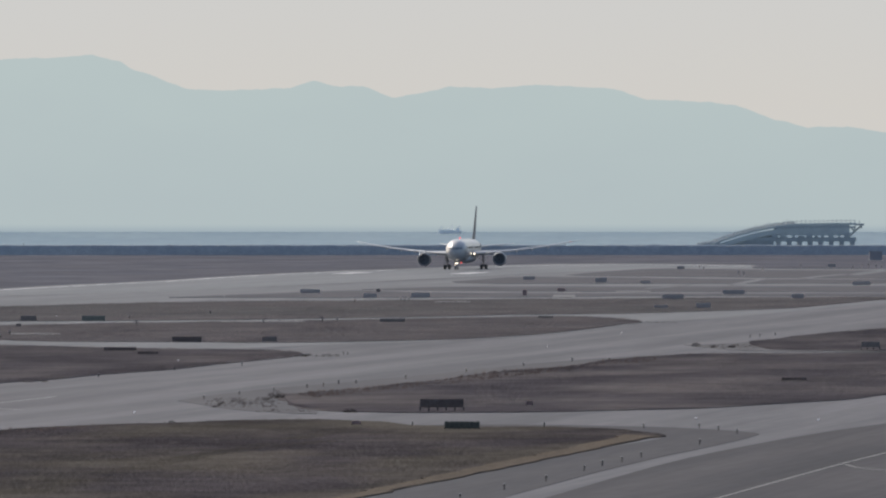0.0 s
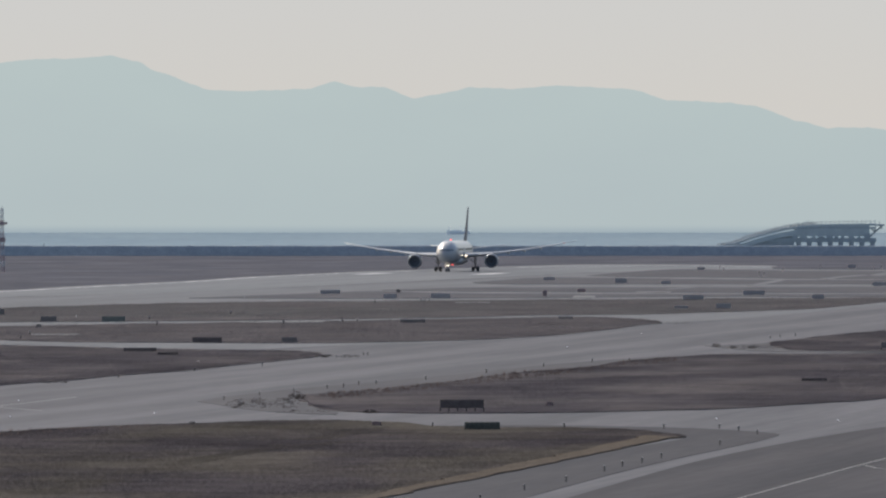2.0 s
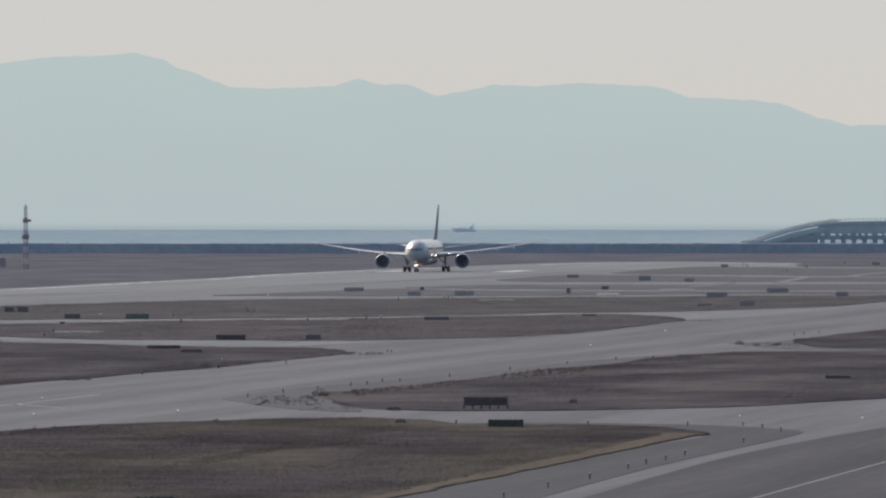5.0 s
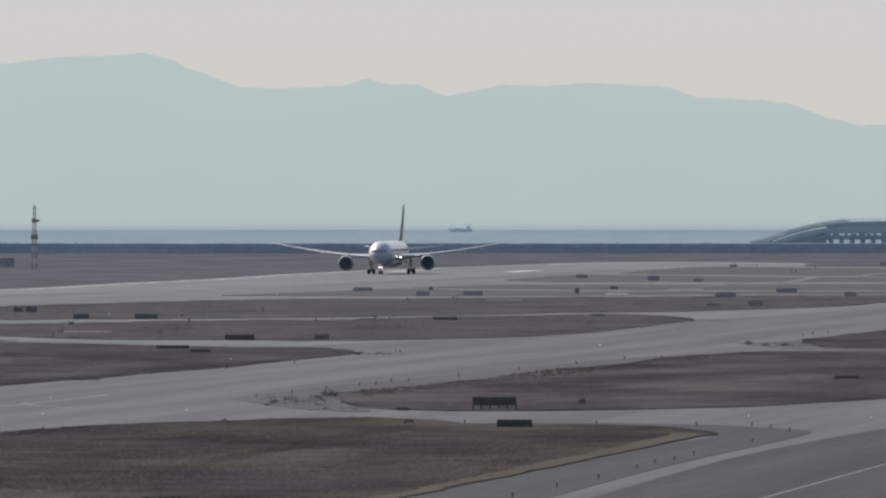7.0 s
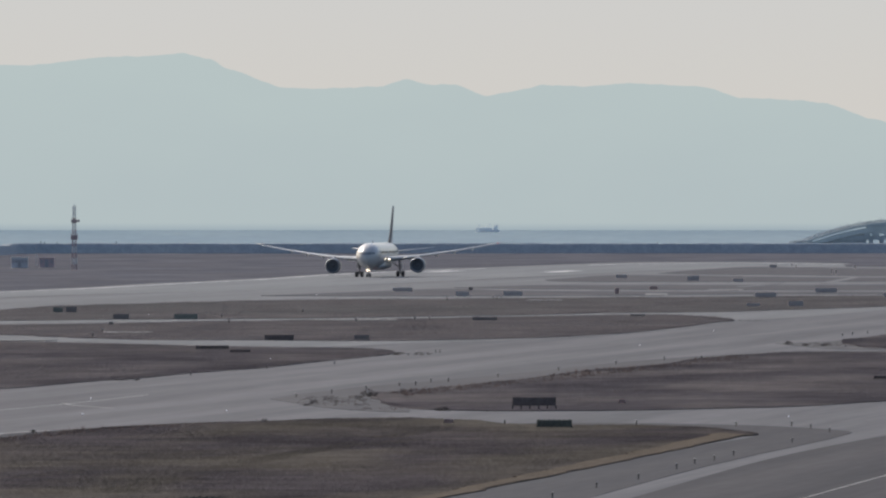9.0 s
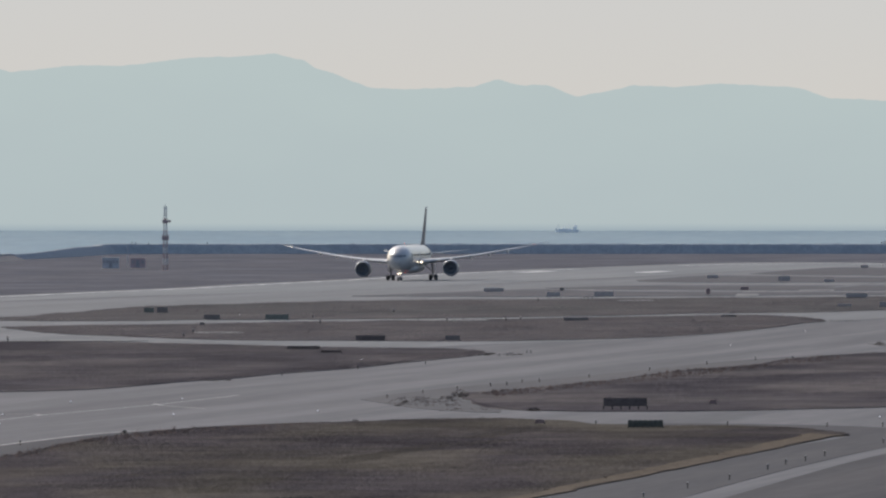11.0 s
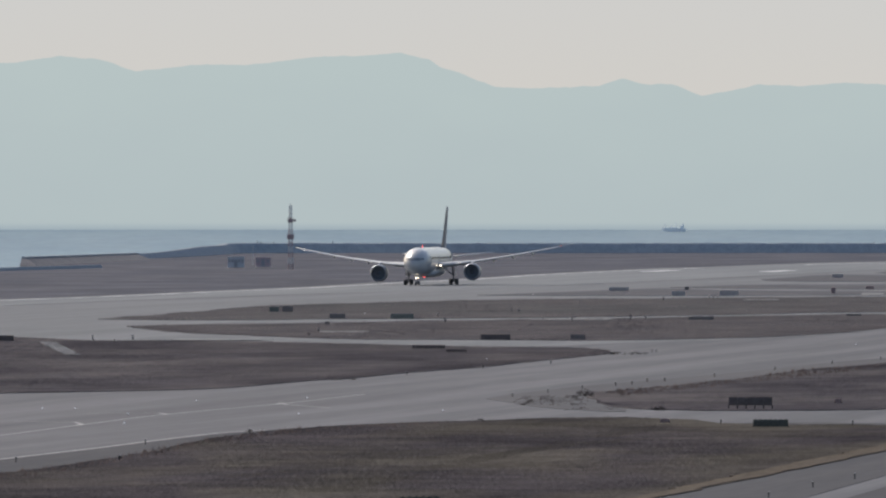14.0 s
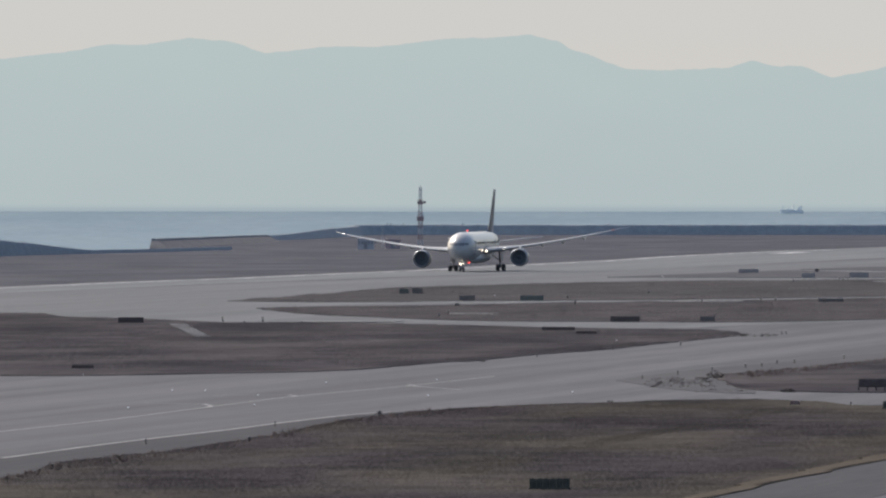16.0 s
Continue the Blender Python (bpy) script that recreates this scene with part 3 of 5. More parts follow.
turf, outline = sheet("ground_long", [(-102.2, 2115), (-96.4, 2184), (-90.6, 2268), (-84.4, 2358), (-77.5, 2400), (-69.1, 2425), (-59.9, 2462), (-50.2, 2488), (-35.1, 2522), (-19.4, 2528), (0.0, 2556), (23.1, 2570), (45.0, 2598), (67.0, 2612), (85.8, 2627), (106.3, 2641), (108.1, 2686), (83.5, 2556), (73.8, 2475), (60.7, 2364), (49.8, 2318), (39.6, 2284), (29.6, 2251), (20.2, 2241), (10.8, 2230), (0.0, 2199), (-16.6, 2169), (-34.2, 2139), (-51.7, 2125), (-68.3, 2115), (-77.4, 2101), (-92.7, 2101)], 0.08, 0.08, M_OLIVETURF, "long brown grass field beside the runway", "grass field", 0.5)
tufts("grass", outline, 0.5, 0.12, 0.12, M_GRASS_RED, 6, "dry brown winter grass standing on the field", 0.07, 3, fringe=5)
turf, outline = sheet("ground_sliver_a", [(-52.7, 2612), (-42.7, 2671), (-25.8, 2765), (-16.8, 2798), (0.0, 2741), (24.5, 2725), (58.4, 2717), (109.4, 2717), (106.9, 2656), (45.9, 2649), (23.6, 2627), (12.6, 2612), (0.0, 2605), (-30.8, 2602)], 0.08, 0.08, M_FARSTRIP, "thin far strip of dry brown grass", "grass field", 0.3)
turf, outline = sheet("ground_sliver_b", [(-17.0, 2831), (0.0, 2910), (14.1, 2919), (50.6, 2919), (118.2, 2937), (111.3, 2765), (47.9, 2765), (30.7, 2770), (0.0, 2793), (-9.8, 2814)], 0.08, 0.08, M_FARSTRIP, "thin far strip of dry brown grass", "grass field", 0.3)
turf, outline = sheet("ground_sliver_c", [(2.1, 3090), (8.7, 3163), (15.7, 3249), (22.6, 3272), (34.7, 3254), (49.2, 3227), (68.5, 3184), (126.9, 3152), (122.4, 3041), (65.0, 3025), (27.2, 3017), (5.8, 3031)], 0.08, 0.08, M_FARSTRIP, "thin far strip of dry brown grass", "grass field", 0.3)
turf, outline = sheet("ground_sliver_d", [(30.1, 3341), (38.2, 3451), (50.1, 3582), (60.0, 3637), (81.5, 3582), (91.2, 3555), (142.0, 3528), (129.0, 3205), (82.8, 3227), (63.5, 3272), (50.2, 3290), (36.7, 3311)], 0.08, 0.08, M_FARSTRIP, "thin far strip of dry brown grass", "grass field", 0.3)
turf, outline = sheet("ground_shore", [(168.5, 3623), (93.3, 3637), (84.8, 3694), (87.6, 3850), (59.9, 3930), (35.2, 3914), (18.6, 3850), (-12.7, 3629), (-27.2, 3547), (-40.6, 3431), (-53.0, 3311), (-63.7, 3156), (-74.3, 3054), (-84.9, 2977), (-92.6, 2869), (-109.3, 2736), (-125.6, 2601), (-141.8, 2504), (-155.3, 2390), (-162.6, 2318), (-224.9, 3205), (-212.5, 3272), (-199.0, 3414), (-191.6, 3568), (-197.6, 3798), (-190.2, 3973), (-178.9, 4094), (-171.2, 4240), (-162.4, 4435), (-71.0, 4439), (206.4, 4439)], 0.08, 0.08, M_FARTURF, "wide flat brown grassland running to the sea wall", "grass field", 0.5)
sheet("path", [(-93.8, 1784), (-91.5, 1784), (-81.3, 1642), (-83.0, 1642)], 0.1, 0.1, M_FARPAVE, "short pale concrete path across the grass", "path", 0.0, smooth=False)


# pale patches on the far taxiways: wet glints painted as light colour
for k, spot in enumerate((
    [(-34.2, 2102), (-22.8, 2102), (-22.6, 2123), (-34.1, 2123)],
    [(-60.8, 1912), (-54.8, 1912), (-55.1, 1931), (-61.1, 1931)],
    [(21.2, 2610), (24.8, 2610), (25.8, 2669), (22.1, 2669)],
    [(23.2, 2718), (27.2, 2718), (27.9, 2747), (23.9, 2747)],
    [(35.4, 2758), (41.4, 2758), (42.2, 2784), (36.2, 2784)],
    [(-1.6, 2486), (4.1, 2486), (4.6, 2513), (-1.2, 2513)],
    [(-76.9, 1809), (-65.6, 1809), (-65.8, 1823), (-77.2, 1823)],
)):
    sheet(f"pavement_{k + 11}", spot, 0.105, 0.105, M_WETGLINT, "pale patch painted for a wet glint on the far taxiway", "pavement", 0.4)


def marking(line, width, label, z, mat=None):
    """A painted line along the taxiway."""
    pts = curve(line, 6)
    bm = bmesh.new()
    rows = []
    for i, p in enumerate(pts):
        t = (pts[min(i + 1, len(pts) - 1)] - pts[max(i - 1, 0)]).normalized()
        n = Vector((t.y, -t.x)) * width / 2
        rows.append((bm.verts.new((p.x - n.x, p.y - n.y, z)), bm.verts.new((p.x + n.x, p.y + n.y, z))))
    for a, b in zip(rows, rows[1:]):
        bm.faces.new((a[0], a[1], b[1], b[0]))
    return tagged(part("marking", bm, mat or M_PAINT), label, "marking", kind="structure")


marking([(16.1, 864), (21.2, 915), (28.7, 989), (33.9, 1037), (42.6, 1115)], 0.13, "faded white taxiway centre line", 0.028)
marking([(28.7, 989), (29.4, 991), (29.9, 981), (31.7, 971), (36.5, 957)], 0.13, "faded white taxiway branch line", 0.03)
marking([(-70.9, 1010), (-67.6, 1040), (-61.9, 1093), (-57.2, 1150), (-52.4, 1205), (-44.3, 1266), (-37.9, 1328)], 0.22, "faded white taxiway centre line", 0.01)
marking([(-57.2, 1150), (-57.1, 1156), (-58.2, 1165), (-59.9, 1167), (-63.6, 1170)], 0.35, "faded white taxiway branch line", 0.01)
marking([(-44.3, 1266), (-44.3, 1274), (-43.4, 1264), (-41.9, 1257), (-38.6, 1244)], 0.3, "faded white taxiway branch line", 0.01)
marking([(-52.4, 1205), (-52.1, 1208), (-53.1, 1214), (-55.7, 1215), (-59.8, 1212)], 0.35, "faded white taxiway branch line", 0.01)
marking([(-61.1, 941), (-56.3, 994), (-50.5, 1046), (-47.5, 1077), (-43.5, 1112), (-40.3, 1126)], 0.4, "pale worn taxiway edge line", 0.038)
marking([(-159.9, 2279), (-153.2, 2358), (-139.8, 2469), (-124.1, 2570), (-107.8, 2697), (-91.3, 2826), (-73.3, 3011), (-62.7, 3111), (-52.1, 3256), (-40.0, 3377), (-26.7, 3484), (-12.5, 3566)], 1.3, "worn white runway edge line with painted glints", 0.05, M_EDGEPAINT)
# This line follows a strip of glare, painted as white.
marking([(15.0, 3738), (34.3, 3813), (58.5, 3835), (85.7, 3767)], 2.0, "worn white runway edge line with painted glints", 0.05, M_EDGEPAINT)
marking([(-26.2, 3400), (-19.8, 3460)], 4.6, "worn white runway aiming mark", 0.054, M_EDGEPAINT)
marking([(3.8, 3400), (10.2, 3460)], 4.6, "worn white runway aiming mark", 0.054, M_EDGEPAINT)
tufts("tall_grass", [(-57.1, 879), (-56.3, 892), (-56.1, 923), (-53.7, 942), (-50.6, 965), (-47.5, 1002), (-45.5, 1030), (-43.2, 1082), (-40.3, 1112), (-36.6, 1134), (-27.1, 1162), (-26.8, 1150), (-36.1, 1118), (-42.4, 1060), (-46.6, 981), (-49.5, 944), (-54.6, 899), (-55.4, 853)], 0.5, 0.42, 0.08, M_REED, 21, "tall rust-brown grass along the field edge", 0.06, 4)
tufts("tall_grass", [(-14.7, 1339), (-10.5, 1366), (-6.1, 1399), (-1.4, 1433), (2.2, 1468), (6.0, 1506), (10.6, 1530), (15.4, 1566), (20.0, 1619), (25.8, 1647), (25.1, 1603), (19.3, 1566), (10.3, 1487), (2.1, 1424), (-5.9, 1359), (-12.3, 1313)], 0.35, 0.42, 0.09, M_REED, 22, "tall rust-brown grass along the island edge", 0.06, 4)

tufts("tall_grass", [(-17.6, 1677), (-19.4, 1642), (-23.1, 1608), (-26.5, 1576), (-30.9, 1530), (-37.4, 1487), (-42.6, 1441), (-46.0, 1424), (-46.6, 1446), (-38.6, 1512), (-31.6, 1560), (-25.6, 1612), (-21.6, 1668)], 0.6, 0.34, 0.09, M_GRASS_RED, 23, "tall dark dry grass along the field tip", 0.06, 4)

# ---- sea wall ----
def sea_wall(name, line, heights, label, seed, mat=M_ROCK, thick=5.5):
    """A bank of dumped wave blocks along the shore; line is its inner foot."""
    pts = curve(line, 2.5)
    rings = []
    k = 0
    for i, p in enumerate(pts):
        while k < len(line) - 2 and (Vector(line[k + 1]) - p).length < 0.01:
            k += 1
        f = min(1.0, (p - Vector(line[k])).length / (Vector(line[k + 1]) - Vector(line[k])).length)
        h = heights[k] + (heights[k + 1] - heights[k]) * f
        a, b = pts[max(i - 1, 0)], pts[min(i + 1, len(pts) - 1)]
        t = (b - a).normalized()
        nrm = Vector((t.y, -t.x))
        ring = []
        wide = thick * max(0.2, min(1.0, h / 3.35))
        for s, z in ((0, -3), (0, 0.02), (0.22, 0.55), (0.38, 0.93), (0.5, 1.0), (0.75, 0.92), (1.0, 0.3), (1.0, -3)):
            j = noise.noise((p.x * 0.45 + seed, s * 7, p.y * 0.4)) * 0.22 if 0 < z else 0
            q = p + nrm * wide * s
            ring.append((q.x, q.y, z if z < 0 else z * h + j * min(1.0, h / 2)))
        rings.append(ring)
    ob = part(name, loft(rings), mat)
    return tagged(ob, label, "sea wall", kind="structure")


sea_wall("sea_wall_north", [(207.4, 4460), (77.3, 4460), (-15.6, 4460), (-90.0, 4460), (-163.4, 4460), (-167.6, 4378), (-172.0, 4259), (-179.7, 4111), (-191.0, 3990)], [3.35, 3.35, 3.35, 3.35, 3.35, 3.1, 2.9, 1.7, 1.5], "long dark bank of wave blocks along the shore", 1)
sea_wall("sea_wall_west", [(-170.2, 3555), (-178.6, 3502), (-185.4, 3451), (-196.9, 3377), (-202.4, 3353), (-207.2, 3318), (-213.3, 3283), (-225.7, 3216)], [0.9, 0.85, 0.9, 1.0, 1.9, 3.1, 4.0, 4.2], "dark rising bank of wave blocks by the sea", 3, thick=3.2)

# pale sloping revetment with its squared end, its dark rim on top
quay = thing("revetment", "pale sloping concrete revetment with a dark rough rim", "revetment")
qa, qb = Vector((-194.7, 3637)), Vector((-181.5, 4010))
way = (qb - qa).normalized()
back = Vector((-way.y, way.x))


def slab(a, b, near, far, z0, z1):
    """A four-cornered block between two stations, from its low near edge to its high far edge."""
    bm = bmesh.new()
    foot = [bm.verts.new((p.x, p.y, -0.5)) for p in (a - back * near, b - back * near, b + back * far, a + back * far)]
    head = [bm.verts.new((p.x, p.y, z)) for p, z in ((a - back * near, z0), (b - back * near, z0), (b + back * far, z1), (a + back * far, z1))]
    bm.faces.new(foot), bm.faces.new(head)
    for i in range(4):
        bm.faces.new((foot[i], foot[(i + 1) % 4], head[(i + 1) % 4], head[i]))
    return bm


# Upright end wall shaped as a slope so that it brightens in the light.
bm = bmesh.new()
low = [bm.verts.new((p.x, p.y, 0.06)) for p in (qa - way * 7 - back * 3.8, qa - back * 4.0, qa - way * 7 + back * 1.2)]
high = [bm.verts.new((p.x, p.y, z)) for p, z in ((qa, 2.25), (qa + back * 1.2, 2.25))]
for f in ((low[0], low[1], high[0]), (low[0], high[0], high[1], low[2])):
    bm.faces.new(f)
deep = [bm.verts.new((v.co.x, v.co.y, -0.5)) for v in (low[0], low[1], high[1], low[2])]
bm.faces.new(deep)
for a, b, c, d in ((low[0], low[1], deep[1], deep[0]), (low[2], low[0], deep[0], deep[3]), (high[1], low[2], deep[3], deep[2])):
    bm.faces.new((a, b, c, d))
bm.faces.new((low[1], high[0], high[1], deep[2], deep[1]))
part("end_slope", bm, M_REVETMENT, quay, "pale end face laid back to catch light")
for k in range(9):
    a, b = qa + (qb - qa) * (k / 9), qa + (qb - qa) * ((k + 1) / 9 - 0.002)
    h = 2.25 - 0.6 * k / 9
    part("wall_panel", slab(a, b, 4.0, 0.0, 0.06, h), M_REVETMENT, quay)
    part("rim", slab(a + back * 0.01, b + back * 0.01, 0.0, 1.2, h + 0.35, h + 0.45), M_ROCK, quay, "dark rough rim")


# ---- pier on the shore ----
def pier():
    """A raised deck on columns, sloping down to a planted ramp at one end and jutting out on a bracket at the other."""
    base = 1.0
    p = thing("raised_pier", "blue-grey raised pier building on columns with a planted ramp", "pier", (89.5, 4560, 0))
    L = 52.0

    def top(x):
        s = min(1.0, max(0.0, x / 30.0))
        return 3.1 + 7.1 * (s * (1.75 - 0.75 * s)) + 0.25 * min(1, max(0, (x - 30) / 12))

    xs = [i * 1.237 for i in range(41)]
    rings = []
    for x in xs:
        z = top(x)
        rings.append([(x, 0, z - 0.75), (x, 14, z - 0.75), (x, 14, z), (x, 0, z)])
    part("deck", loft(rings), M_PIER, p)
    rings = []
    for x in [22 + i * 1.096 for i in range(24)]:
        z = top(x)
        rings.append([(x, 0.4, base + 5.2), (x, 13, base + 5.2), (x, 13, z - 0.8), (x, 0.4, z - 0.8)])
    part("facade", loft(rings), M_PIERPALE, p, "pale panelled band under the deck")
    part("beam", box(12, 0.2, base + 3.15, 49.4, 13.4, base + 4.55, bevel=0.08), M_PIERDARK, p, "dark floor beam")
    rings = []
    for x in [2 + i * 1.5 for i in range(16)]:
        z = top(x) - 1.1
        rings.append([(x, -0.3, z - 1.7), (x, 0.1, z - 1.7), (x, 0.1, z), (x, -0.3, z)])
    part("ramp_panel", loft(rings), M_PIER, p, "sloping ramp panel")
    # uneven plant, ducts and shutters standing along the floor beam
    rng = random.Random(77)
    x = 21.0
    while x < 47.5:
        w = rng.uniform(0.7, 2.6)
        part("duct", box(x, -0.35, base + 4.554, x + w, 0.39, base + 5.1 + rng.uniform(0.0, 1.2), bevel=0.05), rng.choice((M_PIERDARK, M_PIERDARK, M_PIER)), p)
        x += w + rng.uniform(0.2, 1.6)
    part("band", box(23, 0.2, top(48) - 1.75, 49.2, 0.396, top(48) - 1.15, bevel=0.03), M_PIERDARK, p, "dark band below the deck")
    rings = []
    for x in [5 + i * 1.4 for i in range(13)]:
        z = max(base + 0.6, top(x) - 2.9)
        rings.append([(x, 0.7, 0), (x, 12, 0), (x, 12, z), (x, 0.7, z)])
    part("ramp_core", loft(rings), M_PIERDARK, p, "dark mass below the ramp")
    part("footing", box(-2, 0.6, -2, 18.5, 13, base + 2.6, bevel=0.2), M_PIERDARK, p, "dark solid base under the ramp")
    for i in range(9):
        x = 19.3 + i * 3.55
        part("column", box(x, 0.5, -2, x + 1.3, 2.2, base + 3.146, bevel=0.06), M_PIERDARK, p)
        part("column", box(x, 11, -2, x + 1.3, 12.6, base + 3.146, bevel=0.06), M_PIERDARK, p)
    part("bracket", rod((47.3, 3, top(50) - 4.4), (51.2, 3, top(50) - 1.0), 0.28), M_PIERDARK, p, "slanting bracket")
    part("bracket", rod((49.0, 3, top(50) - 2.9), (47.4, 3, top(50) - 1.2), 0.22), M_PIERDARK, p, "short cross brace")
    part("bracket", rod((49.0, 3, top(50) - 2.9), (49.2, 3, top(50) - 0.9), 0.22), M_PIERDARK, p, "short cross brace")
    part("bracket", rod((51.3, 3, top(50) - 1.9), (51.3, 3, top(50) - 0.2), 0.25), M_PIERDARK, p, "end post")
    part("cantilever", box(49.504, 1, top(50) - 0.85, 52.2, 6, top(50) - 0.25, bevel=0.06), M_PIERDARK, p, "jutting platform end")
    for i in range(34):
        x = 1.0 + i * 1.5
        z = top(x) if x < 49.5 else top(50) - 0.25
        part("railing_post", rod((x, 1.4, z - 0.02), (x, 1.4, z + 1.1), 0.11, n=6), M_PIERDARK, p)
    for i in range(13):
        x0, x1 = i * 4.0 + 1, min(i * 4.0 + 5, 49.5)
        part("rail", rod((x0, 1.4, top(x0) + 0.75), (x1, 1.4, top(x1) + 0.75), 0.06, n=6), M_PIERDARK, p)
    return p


raised_pier = pier()


def clump(bm, at, r, h, rng, leaves=40, leaf=0.10):
    """Twigs and small leaf faces massed into an uneven bush."""
    for k in range(5):
        a = rng.uniform(0, 6.28)
        add_rod(bm, (at[0], at[1], at[2]), (at[0] + math.cos(a) * r * 0.6, at[1] + math.sin(a) * r * 0.4, at[2] + h * rng.uniform(0.5, 1.0)), 0.03 * r, 0.01 * r, 5)
    for k in range(leaves):
        a, d = rng.uniform(0, 6.28), r * math.sqrt(rng.random())
        c = Vector((at[0] + math.cos(a) * d, at[1] + math.sin(a) * d * 0.6, at[2] + h * rng.random() * (1.05 - 0.6 * d / r)))
        s = leaf * r * rng.uniform(0.6, 1.5)
        t, u = Vector((rng.uniform(-1, 1), rng.uniform(-1, 1), rng.uniform(-1, 1))).normalized(), Vector((rng.uniform(-1, 1), rng.uniform(-1, 1), rng.uniform(-1, 1)))
        u = (u - u.dot(t) * t).normalized()
        bm.faces.new([bm.verts.new(c + t * s), bm.verts.new(c + u * s * 0.6), bm.verts.new(c - t * s), bm.verts.new(c - u * s * 0.6)])


def bush(name, at, r, h, seed, label, mat=M_BUSH):
    rng = random.Random(seed)
    bm = bmesh.new()
    clump(bm, (0, 0, -0.02), r * 1.25, h * 1.1, rng, 420, 0.055)
    ob = part(name, bm, mat)
    ob.matrix_basis = pose(*at)
    return tagged(ob, label, "bush", "scattered bushes")


px, py, pz = raised_pier.matrix_basis.translation
for i in range(24):
    x = -3 + i * 1.35
    s = min(1.0, max(0.0, x / 30.0))
    bush("ramp_shrub", (px + x, py + 3.0, pz + 3.1 + 7.1 * s * (1.75 - 0.75 * s)), 1.0, 0.9 + 0.9 * ((i * 7) % 5) / 5, 40 + i, "hazy grey-green shrub on the pier ramp", M_PIERDARK)


# ---- mast and huts ----
def lattice_mast(at):
    m = thing("lattice_mast", "red and white banded lattice radio mast with two platforms", "mast", at)
    z, k = 0.0, 0
    while z < 16.0:
        w0, w1 = (0.62 - 0.02 * z, 0.62 - 0.02 * (z + 1.5)) if z < 12 else (0.34, 0.26)
        bm = bmesh.new()
        c0 = [(-w0, -w0, z), (w0, -w0, z), (w0, w0, z), (-w0, w0, z)]
        c1 = [(-w1, -w1, z + 1.5), (w1, -w1, z + 1.5), (w1, w1, z + 1.5), (-w1, w1, z + 1.5)]
        for i in range(4):
            j = (i + 1) % 4
            add_rod(bm, c0[i], c1[i], 0.11, n=6)
            add_rod(bm, c0[i], c1[j], 0.06, n=5)
            add_rod(bm, c0[j], c1[i], 0.06, n=5)
            add_rod(bm, c0[i], c0[j], 0.06, n=5)
        part("lattice_section", bm, M_MASTWHITE if k % 2 or z > 12 else M_MASTRED, m)
        z, k = z + 1.5, k + 1
    for zz, w, d in ((7.7, 0.85, 1.2), (12.1, 0.72, 0.8)):
        pl = part("platform", box(-w, -w, zz, w, w, zz + d, bevel=0.05), M_MASTRED, m, "boxed red platform")
        for i in range(5):
            x = -w + i * w / 2
            part("railing_post", rod((x, -w - 0.02, zz + d), (x, -w - 0.02, zz + d + 0.5), 0.05, n=6), M_MASTRED, pl)
    part("antenna_arm", box(0.8, -0.4, 12.3, 1.4, 0.4, 12.9, bevel=0.05), M_MASTRED, m, "side antenna box")
    part("top_antenna", rod((0, 0, 16.4), (0, 0, 17.0), 0.08, 0.05), M_MASTWHITE, m, "short top rod")
    return m


lattice_mast((-119.1, 3502, 0.08))


def hut(at, w, d, h, mat, label, panels):
    t = thing("equipment_hut", label, "hut", at, group="equipment huts")
    part("body", box(-w / 2, 0, 0, w / 2, d, h, bevel=0.04), mat, t)
    part("roof", box(-w / 2 - 0.15, -0.15, h + 0.004, w / 2 + 0.15, d + 0.15, h + 0.2, bevel=0.04), mat, t)
    part("door", box(-0.45, -0.06, 0.1, 0.45, -0.004, 2.0, bevel=0.01), M_VENT, t)
    for i in range(panels):
        x = -w / 2 + w * (i + 0.5) / panels
        if abs(x) > 0.8:
            part("vent_panel", box(x - 0.3, -0.05, h * 0.5, x + 0.3, -0.004, h * 0.8, bevel=0.01), M_VENT, t)
    part("base_slab", box(-w / 2 - 0.3, -0.4, -0.05, w / 2 + 0.3, d + 0.3, -0.002, bevel=0.01), M_PALEWALL, t)
    return t


hut((-130.1, 3609, 0.13), 3.9, 3.0, 2.3, M_HUTRED, "dull red equipment hut with a flat roof", 3)
hut((-136.3, 3582, 0.13), 4.3, 3.0, 2.6, M_HUTBLUE, "blue-grey equipment hut with vent panels", 5)
hut((131.2, 4111, 0.13), 3.8, 3.0, 2.4, M_HUTFAR, "small dull grey equipment hut far across the field", 3)
pole = thing("pole", "thin grey pole beside the equipment huts", "pole", (-135.9, 3694, 0.08))
part("shaft", rod((0, 0, 0), (0, 0, 5.0), 0.12, 0.08), M_HUTBLUE, pole)
part("head", box(-0.25, -0.2, 5.0, 0.25, 0.2, 5.4, bevel=0.03), M_HUTBLUE, pole)


